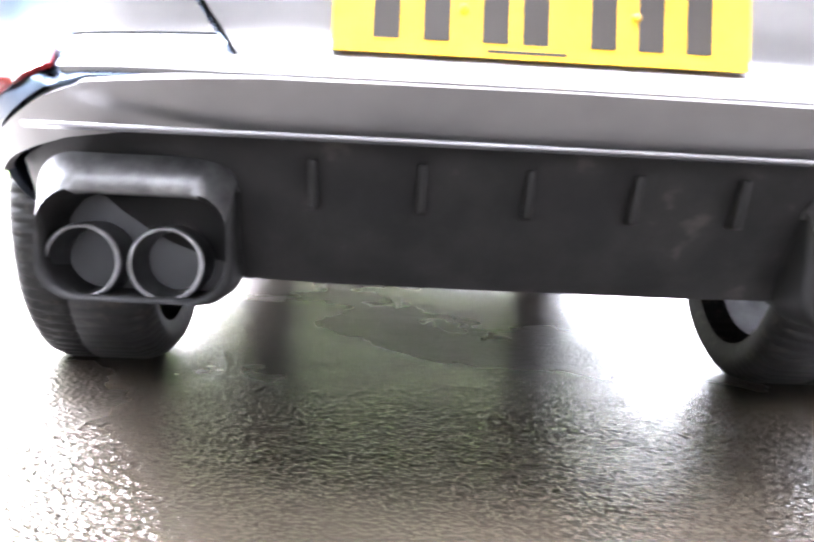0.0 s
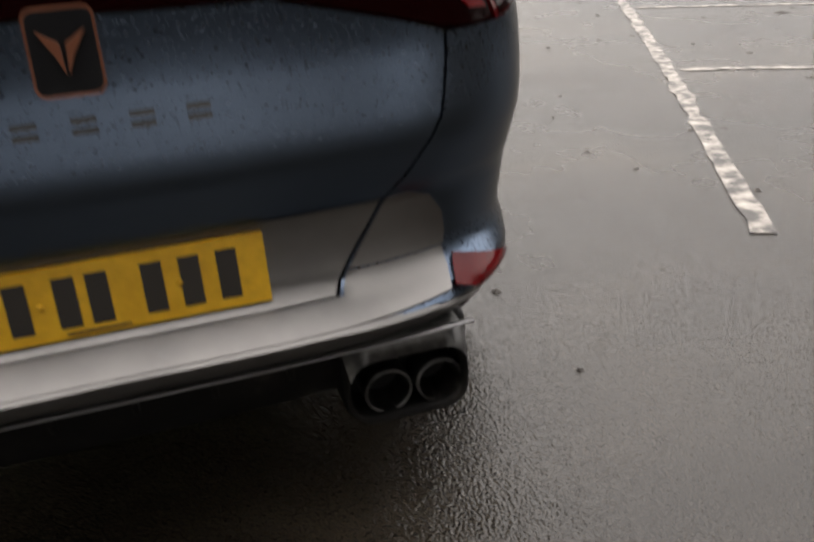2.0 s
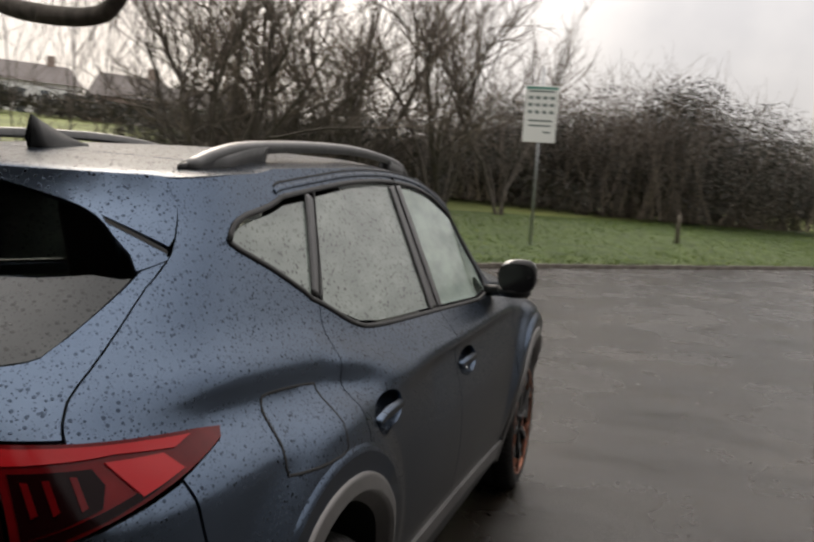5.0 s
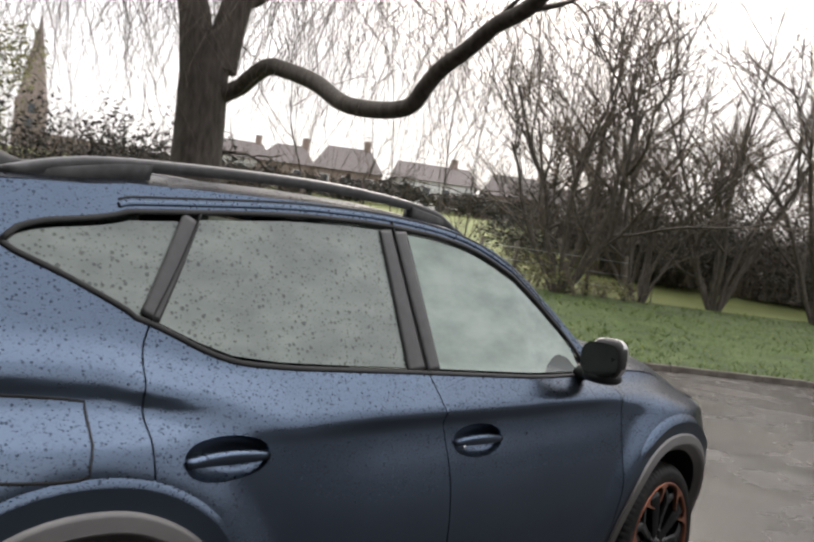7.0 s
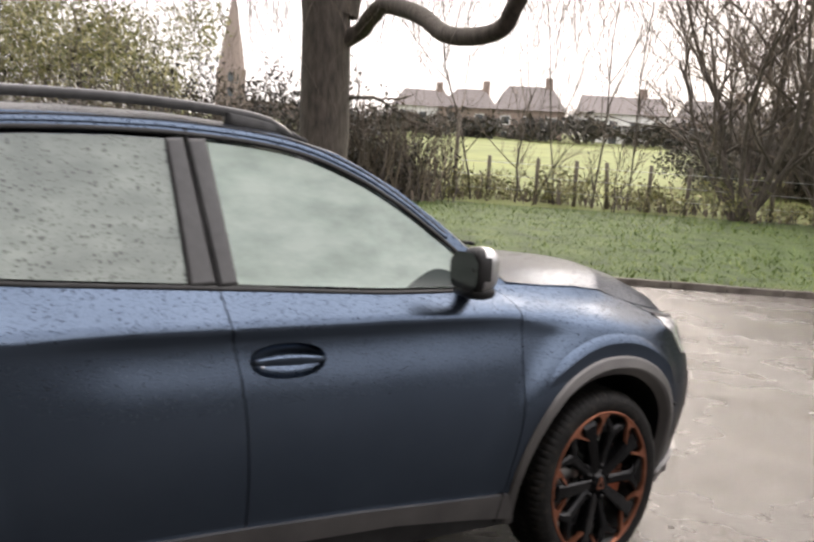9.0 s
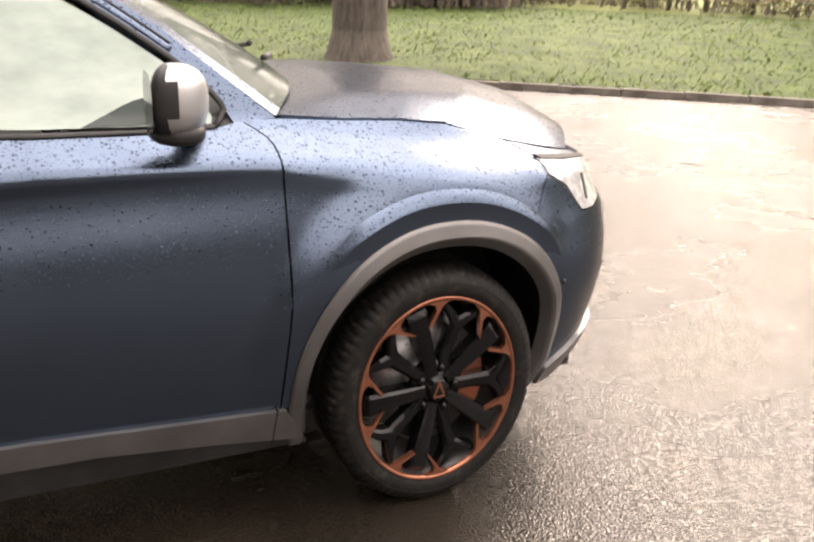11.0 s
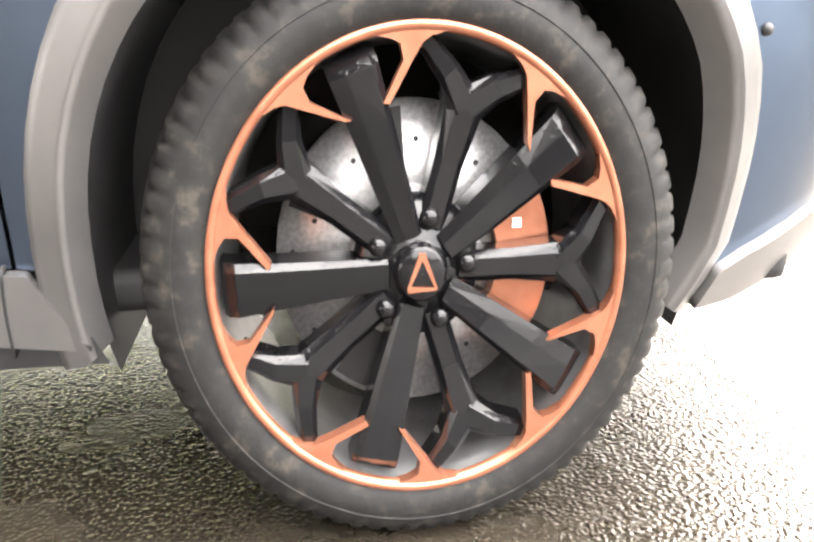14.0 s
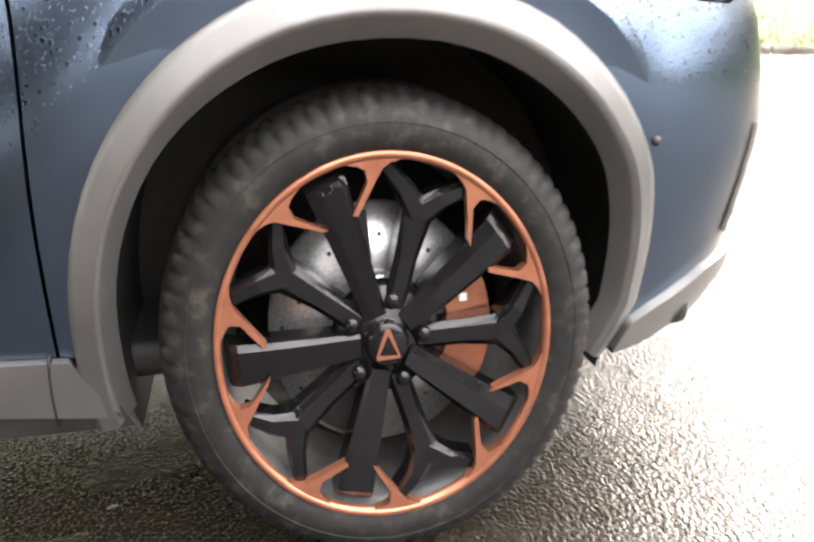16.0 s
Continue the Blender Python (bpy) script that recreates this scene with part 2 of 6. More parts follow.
link(asphalt, coords(asphalt), stone.inputs["Vector"])
swell = bump(asphalt, noise_tex(asphalt, 1.1, 1, (0.7, 1.2, 1)), 0.6, 0.065)
rolling = bump(asphalt, noise_tex(asphalt, 5.0, 2, (0.85, 1.1, 1)), 0.6, 0.010, swell)
chip = bump(asphalt, stone.outputs["Distance"], 0.95, 0.0036, rolling)
worn_white = material("worn_road_paint", (0.5, 0.48, 0.44), 0.5)
vary(worn_white, 14, (0.42, (0.035, 0.032, 0.03)), (0.55, (0.22, 0.20, 0.18)), (0.75, (0.42, 0.40, 0.36)), detail=10)
bump(worn_white, noise_tex(worn_white, 220, 4), 0.5, 0.004)
debris = material("wet_leaf_litter", (0.03, 0.024, 0.018), 0.55)
concrete = material("kerb_concrete", (0.24, 0.22, 0.2), 0.7)
vary(concrete, 6, (0.3, (0.06, 0.048, 0.038)), (0.7, (0.17, 0.15, 0.125)), detail=8)
bump(concrete, noise_tex(concrete, 60, 5), 0.4, 0.004)
grass_soil = material("rough_grass_ground", (0.06, 0.11, 0.03), 0.85)
gs = ramp_of(grass_soil, noise_tex(grass_soil, 1.6, 8), (0.32, (0.028, 0.047, 0.009)), (0.55, (0.055, 0.090, 0.015)), (0.72, (0.090, 0.115, 0.030)))
link(grass_soil, gs, shader(grass_soil).inputs["Base Color"])
bump(grass_soil, noise_tex(grass_soil, 22, 8), 0.8, 0.06)
field_grass = material("pasture_grass", (0.2, 0.24, 0.06), 0.9)
vary(field_grass, 0.25, (0.3, (0.10, 0.125, 0.03)), (0.7, (0.18, 0.20, 0.055)), detail=9)
blade = material("grass_blades", (0.09, 0.18, 0.03), 0.6)
bo = node(blade, "NewGeometry")
link(blade, ramp_of(blade, bo.outputs["Random Per Island"], (0.0, (0.055, 0.095, 0.013)), (0.6, (0.11, 0.17, 0.026)), (1.0, (0.22, 0.26, 0.066))), shader(blade).inputs["Base Color"])
bark = material("bark", (0.09, 0.075, 0.06), 0.85)
vary(bark, 12, (0.3, (0.045, 0.038, 0.032)), (0.7, (0.13, 0.11, 0.09)), detail=8, stretch=(1, 1, 0.25))
bump(bark, noise_tex(bark, 25, 6, (1, 1, 0.3)), 0.6, 0.03)
twig = material("bare_twigs", (0.12, 0.095, 0.075), 0.8)
tg = node(twig, "NewGeometry")
link(twig, ramp_of(twig, tg.outputs["Random Per Island"], (0.0, (0.06, 0.05, 0.042)), (1.0, (0.19, 0.15, 0.115))), shader(twig).inputs["Base Color"])
leaf_dark = material("hedge_leaves", (0.03, 0.035, 0.02), 0.7)
lg = node(leaf_dark, "NewGeometry")
link(leaf_dark, ramp_of(leaf_dark, lg.outputs["Random Per Island"], (0.0, (0.013, 0.013, 0.011)), (0.5, (0.034, 0.031, 0.024)), (1.0, (0.075, 0.065, 0.046))), shader(leaf_dark).inputs["Base Color"])
leaf_olive = material("olive_leaves", (0.10, 0.11, 0.03), 0.7)
lo2 = node(leaf_olive, "NewGeometry")
link(leaf_olive, ramp_of(leaf_olive, lo2.outputs["Random Per Island"], (0.0, (0.10, 0.105, 0.05)), (0.6, (0.20, 0.195, 0.085)), (1.0, (0.34, 0.31, 0.15))), shader(leaf_olive).inputs["Base Color"])
post_wood = material("weathered_post_wood", (0.12, 0.1, 0.08), 0.85)
vary(post_wood, 20, (0.3, (0.07, 0.058, 0.045)), (0.7, (0.17, 0.145, 0.115)), stretch=(1, 1, 0.2))
galv = material("galvanised_steel", (0.36, 0.37, 0.38), 0.45, 0.7)
sign_white = material("sign_white", (0.72, 0.73, 0.7), 0.5)
sign_ink = material("sign_print", (0.16, 0.2, 0.18), 0.6)
# brick greyed in its colour to stand in for distance haze
brick_far = material("hazed_house_brick", (0.30, 0.17, 0.12), 0.9)
vary(brick_far, 3, (0.3, (0.22, 0.17, 0.145)), (0.7, (0.31, 0.245, 0.21)))
render_white = material("white_render", (0.74, 0.73, 0.70), 0.9)
vary(render_white, 2, (0.3, grey(0.62)), (0.7, grey(0.78)))
# tiles greyed and lightened likewise, the haze being in the colour
roof_tile = material("hazed_roof_tiles", (0.16, 0.12, 0.11), 0.85)
vary(roof_tile, 2.5, (0.3, (0.13, 0.115, 0.11)), (0.7, (0.21, 0.185, 0.175)), stretch=(1, 1, 6))
pane_dark = material("house_window_pane", (0.07, 0.08, 0.09), 0.1, 0.0, 0.7)
spire_stone = material("church_stone", (0.26, 0.21, 0.19), 0.9)
silver = material("silver_car_paint", (0.11, 0.115, 0.12), 0.35, 0.5)
bin_black = material("bin_plastic", (0.02, 0.02, 0.02), 0.55)
red_far = material("red_board", (0.16, 0.035, 0.03), 0.7)


# ---- shaping helpers ----
from mathutils.geometry import delaunay_2d_cdt


def finish(bm, name, mat, smooth=True):
    me = bpy.data.meshes.new(name)
    bm.to_mesh(me)
    bm.free()
    me.materials.append(mat)
    if smooth:
        for p in me.polygons:
            p.use_smooth = True
    return me


def part(name, bm, mat, parent, label="", smooth=True):
    ob = new(name, finish(bm, name, mat, smooth))
    ob.parent = parent
    if label:
        ob["label"] = label
    return ob


def sheet(name, verts, faces, mat, parent=None, label="", smooth=False):
    me = bpy.data.meshes.new(name)
    me.from_pydata(verts, [], faces)
    me.materials.append(mat)
    if smooth:
        for p in me.polygons:
            p.use_smooth = True
    ob = new(name, me)
    if parent is not None:
        ob.parent = parent
    if label:
        ob["label"] = label
    return ob


def curve(points, step=0.02, closed=False):
    """A smooth line through the points, sampled about every step."""
    p = [Vector(q) for q in points]
    n, out = len(p), []
    for i in range(n if closed else n - 1):
        if closed:
            a, b, c, d = p[i - 1], p[i], p[(i + 1) % n], p[(i + 2) % n]
        else:
            a, b, c, d = p[max(i - 1, 0)], p[i], p[i + 1], p[min(i + 2, n - 1)]
        k = max(1, round((c - b).length / step))
        for j in range(k):
            t = j / k
            out.append(0.5 * ((2 * b) + (c - a) * t + (2 * a - 5 * b + 4 * c - d) * t * t + (3 * b - a - 3 * c + d) * t ** 3))
    if not closed:
        out.append(p[-1])
    return out


def straight(points, step=0.02):
    """The closed polygon through the points, sampled about every step."""
    p, out = [Vector(q) for q in points], []
    for a, b in zip(p, p[1:] + p[:1]):
        k = max(1, round((b - a).length / step))
        out += [a.lerp(b, j / k) for j in range(k)]
    return out


def within(line, u, v):
    """Which of the places (u, v) lie inside the closed line."""
    hit = np.zeros(u.shape, bool)
    for (x0, y0), (x1, y1) in zip(line, np.roll(line, -1, 0)):
        if y0 != y1:
            hit ^= ((y0 > v) != (y1 > v)) & (u < (x1 - x0) * (v - y0) / (y1 - y0) + x0)
    return hit


def patch(outline, place, step=0.02, lip=0.012, lift=0.0, holes=()):
    """A piece of the surface place(u, v) inside a closed outline, less its holes, with its rim turned inwards by lip."""
    loops = [np.array([(q[0], q[1]) for q in o]) for o in (outline, *holes)]
    lo, hi = loops[0].min(0), loops[0].max(0)
    nu, nv = (max(2, int(math.ceil(w / step))) for w in hi - lo)
    gu, gv = (g.ravel() for g in np.meshgrid(np.linspace(lo[0], hi[0], nu + 1), np.linspace(lo[1], hi[1], nv + 1), indexing="ij"))
    keep = within(loops[0], gu, gv)
    for loop in loops[1:]:
        keep &= ~within(loop, gu, gv)
    gu, gv = gu[keep], gv[keep]
    near = np.full(gu.shape, 9.0)
    for loop in loops:
        for a, b in zip(loop, np.roll(loop, -1, 0)):
            d = b - a
            t = (((gu - a[0]) * d[0] + (gv - a[1]) * d[1]) / (d @ d + 1e-12)).clip(0, 1)
            near = np.minimum(near, np.hypot(gu - a[0] - t * d[0], gv - a[1] - t * d[1]))
    keep = near > min(step * 0.4, 0.01)
    points, edges = [], []
    for loop in loops:
        k = len(points)
        points += [Vector(p) for p in loop.tolist()]
        edges += [(k + i, k + (i + 1) % len(loop)) for i in range(len(loop))]
    points += [Vector(p) for p in zip(gu[keep].tolist(), gv[keep].tolist())]
    flat, _, tris = delaunay_2d_cdt(points, edges, [], 1, 1e-6)[:3]
    bm = bmesh.new()
    verts = [bm.verts.new(place(p.x, p.y)) for p in flat]
    mids = np.array([sum((flat[i] for i in t), Vector((0, 0))) / len(t) for t in tris])
    ok = within(loops[0], mids[:, 0], mids[:, 1])
    for loop in loops[1:]:
        ok &= ~within(loop, mids[:, 0], mids[:, 1])
    for t, good in zip(tris, ok):
        if good:
            try:
                bm.faces.new([verts[i] for i in t])
            except ValueError:
                pass
    bmesh.ops.remove_doubles(bm, verts=bm.verts[:], dist=0.0003)
    bmesh.ops.delete(bm, geom=[v for v in bm.verts if not v.link_faces], context="VERTS")
    bm.normal_update()
    mid = sum((v.co for v in bm.verts), Vector()) / len(bm.verts)
    heart = Vector((0, min(max(mid.y, 0.6), 2.2), 0.75))
    if sum((f.normal.dot(f.calc_center_median() - heart) * f.calc_area() for f in bm.faces)) < 0:
        bmesh.ops.reverse_faces(bm, faces=bm.faces[:])
        bm.normal_update()
    if lift:
        for v in bm.verts:
            v.co += v.normal * lift
    if lip:
        edges = [e for e in bm.edges if e.is_boundary]
        for e in edges:
            e.smooth = False
        new_v = {}
        for e in edges:
            for v in e.verts:
                if v not in new_v:
                    new_v[v] = bm.verts.new(v.co - v.normal * lip)
        for e in edges:
            f = e.link_faces[0]
            p, q = e.verts
            for l in f.loops:
                if l.edge == e:
                    p, q = l.vert, l.link_loop_next.vert
            try:
                nf = bm.faces.new((q, p, new_v[p], new_v[q]))
                nf.smooth = False
            except ValueError:
                pass
    return bm


def flip(bm):
    for v in bm.verts:
        v.co.x = -v.co.x
    bmesh.ops.reverse_faces(bm, faces=bm.faces[:])
    return bm


def ribbon(points, normals, width, height, closed=False, sink=0.003):
    """A raised strip along points in space, on a surface with those normals."""
    bm, rings = bmesh.new(), []
    n = len(points)
    for i, (p, nn) in enumerate(zip(points, normals)):
        t = (points[(i + 1) % n] - points[i - 1]) if closed or 0 < i < n - 1 else (points[min(i + 1, n - 1)] - points[max(i - 1, 0)])
        side = nn.cross(t).normalized()
        w, h = (width(i / (n - 1)) if callable(width) else width) / 2, height
        rings.append([bm.verts.new(p + side * x + nn * z) for x, z in ((-w, -sink), (-w, h * 0.55), (-w * 0.6, h), (w * 0.6, h), (w, h * 0.55), (w, -sink))])
    for r0, r1 in zip(rings, rings[1:] + (rings[:1] if closed else [])):
        for k in range(5):
            bm.faces.new((r0[k], r1[k], r1[k + 1], r0[k + 1]))
    if not closed:
        bm.faces.new(rings[0])
        bm.faces.new(rings[-1][::-1])
    bmesh.ops.recalc_face_normals(bm, faces=bm.faces[:])
    return bm


def tube(bm, points, radii, sides=8, cap=True):
    rings, n = [], len(points)
    ref = Vector((0, 0, 1))
    for i, p in enumerate(points):
        t = (points[min(i + 1, n - 1)] - points[max(i - 1, 0)]).normalized()
        s = t.cross(ref if abs(t.dot(ref)) < 0.95 else Vector((1, 0, 0))).normalized()
        u = s.cross(t)
        r = radii[i] if not isinstance(radii, (int, float)) else radii
        rings.append([bm.verts.new(p + (s * math.cos(a) + u * math.sin(a)) * r) for a in (2 * math.pi * k / sides for k in range(sides))])
    for r0, r1 in zip(rings, rings[1:]):
        for k in range(sides):
            bm.faces.new((r0[k], r0[(k + 1) % sides], r1[(k + 1) % sides], r1[k]))
    if cap:
        bm.faces.new(rings[0][::-1])
        bm.faces.new(rings[-1])
    return bm


def lathe(bm, profile, segments=96, wave=None):
    """Turns (r, x) pairs round the x axis; wave(ring, segment) may change a radius."""
    rings = []
    for j, (r, x) in enumerate(profile):
        ring = []
        for k in range(segments):
            a = 2 * math.pi * k / segments
            rr = r + (wave(j, k) if wave else 0)
            ring.append(bm.verts.new((x, rr * math.cos(a), rr * math.sin(a))))
        rings.append(ring)
    for r0, r1 in zip(rings, rings[1:]):
        for k in range(segments):
            bm.faces.new((r0[k], r0[(k + 1) % segments], r1[(k + 1) % segments], r1[k]))
    bmesh.ops.recalc_face_normals(bm, faces=bm.faces[:])
    return bm


def block(bm, lo, hi, bevel=0.0, segments=2):
    """A box between two corners, with rounded edges."""
    v = bmesh.ops.create_cube(bm, size=1)["verts"]
    for q in v:
        q.co = Vector([l + (h - l) * (c + 0.5) for l, h, c in zip(lo, hi, q.co)])
    if bevel:
        e = list({e for q in v for e in q.link_edges})
        bmesh.ops.bevel(bm, geom=e, offset=bevel, segments=segments, affect="EDGES", profile=0.6)
    return bm


def solid(bm, outline, depth_from, depth_to, taper=0.0):
    """An outline in (y, z) made solid between two x; taper shrinks the front towards its middle."""
    pts = [Vector((0, q[0], q[1])) for q in outline]
    mid = sum(pts, Vector()) / len(pts)
    back = [bm.verts.new(Vector((depth_from, p.y, p.z))) for p in pts]
    front = [bm.verts.new(Vector((depth_to, *(p.lerp(mid, taper)).yz))) for p in pts]
    n = len(pts)
    for i in range(n):
        bm.faces.new((back[i], back[(i + 1) % n], front[(i + 1) % n], front[i]))
    bm.faces.new(front)
    bm.faces.new(back[::-1])
    bmesh.ops.recalc_face_normals(bm, faces=bm.faces[:])
    return bm


def empty(name, at=(0, 0, 0)):
    ob = new(name)
    ob.location = at
    return ob


# ---- the car's outer surface: x to its right, y ahead, rear axle near y = 0 ----
def lerp(v, *kv):
    return float(np.interp(v, kv[::2], kv[1::2]))


Y_BACK, Y_FRONT, CAR_HALF = 0.2, 2.5, 0.866


def soft(f, z, w=0.03):
    return (f(z - w) + 2 * f(z - w / 2) + 3 * f(z) + 2 * f(z + w / 2) + f(z + w)) / 9


def half(y, z):
    w = lerp(y, 0.5, 0.014, 0.8, 0.006, 1.9, 0.006, 2.35, 0.03)
    return (flank(y, z - w) + 2 * flank(y, z) + flank(y, z + w)) / 4


def flank(y, z):
    """Half the body's width at y along the car and height z."""
    cr = lerp(y, -0.8, 0.99, 1.6, 1.015, 2.2, 1.032, 3.2, 0.96)
    k = lerp(y, 1.7, 0.77, 2.3, 2.2)
    a = CAR_HALF + 0.008 - (0.32 if z < 0.72 else 0.13) * (min(z, cr) - 0.72) ** 2
    if z > cr:
        belt = cr + lerp(y, 1.7, 0.125, 2.3, 0.06)
        a -= k * (min(z, belt) - cr) + 0.41 * max(0, z - belt)
    w = lerp(y, -0.7, 0.0, -0.35, 1.0, 0.25, 1.0, 0.62, 0.0)
    zh = lerp(y, -0.4, 1.136, 0.1, 1.112, 0.35, 1.072, 0.6, 1.015)
    a += w * (0.026 * math.exp(-((z - zh - 0.016) / 0.045) ** 2) - 0.020 * math.exp(-((z - zh + 0.05) / 0.036) ** 2))
    v = lerp(y, 0.5, 0.0, 0.9, 1.0, 1.9, 1.0, 2.2, 0.85, 2.5, 0.25, 2.7, 0.0)
    a -= v * 0.027 * math.exp(-((z - cr + 0.034) / (0.026 if z > cr - 0.034 else 0.13)) ** 2)
    for yc in (0.05, 2.685):
        rho = math.hypot((y - yc) / 0.44, (z - 0.356) / 0.512)
        if rho < 1.38 and z > 0.4:
            g = min(1.0, (1.38 - rho) / 0.25)
            a += 0.030 * g * g * (3 - 2 * g) * min(1.0, (z - 0.4) / 0.3)
    return a


def tail_raw(z):
    return lerp(z, 0.2, -0.70, 0.30, -0.76, 0.40, -0.815, 0.44, -0.842, 0.46, -0.862, 0.48, -0.884, 0.498, -0.904, 0.508, -0.911, 0.518, -0.902, 0.53, -0.880, 0.54, -0.856, 0.55, -0.833, 0.562, -0.814, 0.584, -0.803, 0.62, -0.797, 0.69, -0.795, 0.705, -0.806, 0.80, -0.842,
                0.84, -0.842, 0.95, -0.824, 1.0, -0.812, 1.06, -0.792, 1.12, -0.775, 1.22, -0.70, 1.33, -0.50, 1.45, -0.34, 1.53, -0.29)


def tail_y(z):
    return tail_raw(z) if z < 0.96 else soft(tail_raw, z)


def nose_y(z):
    return lerp(z, 0.2, 3.40, 0.35, 3.50, 0.6, 3.53, 0.8, 3.50, 0.95, 3.40, 1.1, 3.0)


def tail_square(z):
    return soft(lambda v: lerp(v, 0.5, 4, 0.9, 5.5, 1.08, 5.6, 1.24, 4.1, 1.35, 4.6), z, 0.06)


def corner_table(n, a, b):
    th = np.linspace(0, 1, 2001) ** 6 * np.pi / 2
    f, g = np.cos(th) ** (2 / n), np.sin(th) ** (2 / n)
    return th, np.r_[0, np.cumsum(np.hypot(np.diff(a * f), np.diff(b * g)))]


REAR_TH, REAR_LEN = corner_table(5.5, CAR_HALF, 1.03)
FRONT_TH, FRONT_LEN = corner_table(3.0, CAR_HALF, 1.02)
S_REAR, S_FRONT = Y_BACK - REAR_LEN[-1], Y_FRONT + FRONT_LEN[-1]


def skin(s, z):
    """The outer surface at s, the way along the waist from the tail's middle (S_REAR) past the flank (s = y) to the nose, and height z."""
    if s < S_REAR:
        p = skin(2 * S_REAR - s, z)
        return Vector((-p.x, p.y, p.z))
    if s > S_FRONT:
        p = skin(2 * S_FRONT - s, z)
        return Vector((-p.x, p.y, p.z))
    if s < Y_BACK:
        th, n = float(np.interp(Y_BACK - s, REAR_LEN, REAR_TH)), tail_square(z)
        return Vector((half(max(s, -0.7), z) * math.cos(th) ** (2 / n), Y_BACK - (Y_BACK - tail_y(z)) * math.sin(th) ** (2 / n), z))
    if s > Y_FRONT:
        th = float(np.interp(s - Y_FRONT, FRONT_LEN, FRONT_TH))
        return Vector((half(min(s, 3.1), z) * max(0.0, math.cos(th)) ** (2 / 3), Y_FRONT + (nose_y(z) - Y_FRONT) * math.sin(th) ** (2 / 3), z))
    return Vector((half(s, z), s, z))


def skin_normal(s, z):
    a = skin(s + 0.006, z) - skin(s - 0.006, z)
    b = skin(s, z + 0.006) - skin(s, z - 0.006)
    return a.cross(b).normalized() if a.length and b.length else Vector((1, 0, 0))


def off_skin(d):
    return lambda s, z: skin(s, z) + skin_normal(s, z) * d


def skin_strip(pts, width, height, lift=0.0, step=0.02, closed=False, sink=0.003):
    line = curve([(p[0], p[1], 0) for p in pts], step, closed)
    return ribbon([skin(p.x, p.y) + skin_normal(p.x, p.y) * lift for p in line], [skin_normal(p.x, p.y) for p in line], width, height, closed, sink)


def sym(right):
    """Closes an outline over the tail's middle: right runs from the lower middle, out, and back to the upper middle."""
    return right + [(2 * S_REAR - s, z) for s, z in right[::-1]]


def arch(yc, a, b, start, end, zc=0.356, n=24):
    """Points of a wheel arch, by angle from ahead over the top."""
    out = []
    for i in range(n + 1):
        t = radians(start + (end - start) * i / n)
        c, s = math.cos(t), math.sin(t)
        out.append((yc + a * math.copysign(abs(c) ** 0.92, c), zc + b * math.copysign(abs(s) ** 0.92, s)))
    return out


YR, YF = 0.05, 2.685          # the axles
HEIGHT = 1.06                 # wheels and lamps, stretched a little in height with the body
car = empty("car")
tagged(car, "matt dark blue five door crossover car wet with rain", "car")


def panel(name, outline, mat=paint, lift=0.0, lip=0.012, step=0.02, both=True, label="", parent=None, holes=()):
    bm = patch(straight([(s, z, 0) for s, z in outline], 0.009), off_skin(lift) if lift else skin, step, lip, 0.0, holes)
    other = flip(bm.copy()) if both else None
    ob = part(name, bm, mat, parent or car, label)
    if both:
        part(name, other, mat, car, label)
    return ob


def pocket(y0, y1, z):
    """The outline of a handle's pocket in a door."""
    m, r = (y0 + y1) / 2, (y1 - y0) / 2
    return [(m + r * math.cos(t), z + (0.050 if math.sin(t) > 0 else 0.054) * math.copysign(abs(math.sin(t)) ** 0.8, math.sin(t)), 0) for t in (2 * math.pi * i / 36 for i in range(36))]


FRONT_POCKET, REAR_POCKET = (1.238, 1.478, 0.918), (0.277, 0.523, 0.944)


def smooth2(points, step=0.03):
    return [(p.x, p.y) for p in curve([(a, b, 0) for a, b in points], step)]


# lines that neighbouring panels share
REAR_SEAM = smooth2([(0.398, 1.507), (0.235, 1.239), (0.2, 1.11), (0.196, 1.03), (0.2, 0.90), (0.214, 0.822)])
B_SEAM = smooth2([(1.161, 1.124), (1.178, 1.02), (1.21, 0.87), (1.232, 0.70), (1.243, 0.55), (1.247, 0.42)])
F_SEAM = smooth2([(2.168, 1.113), (2.22, 1.079), (2.233, 1.035), (2.239, 0.89), (2.240, 0.72), (2.230, 0.55), (2.222, 0.380)])
WIN_BOTTOM = smooth2([(-0.355, 1.394), (-0.30, 1.378), (-0.113, 1.335), (0.045, 1.291), (0.235, 1.239), (0.359, 1.186), (0.46, 1.154), (0.60, 1.140), (0.778, 1.133), (1.161, 1.122), (1.6, 1.108), (1.95, 1.100), (2.10, 1.104)])
WIN_TOP = smooth2([(-0.355, 1.394), (-0.345, 1.418), (-0.25, 1.446), (0.04, 1.474), (0.385, 1.513), (0.676, 1.543), (0.9, 1.556), (1.101, 1.559), (1.329, 1.548), (1.506, 1.519), (1.664, 1.462), (1.828, 1.382), (1.964, 1.295), (2.069, 1.215), (2.13, 1.14), (2.10, 1.104)])
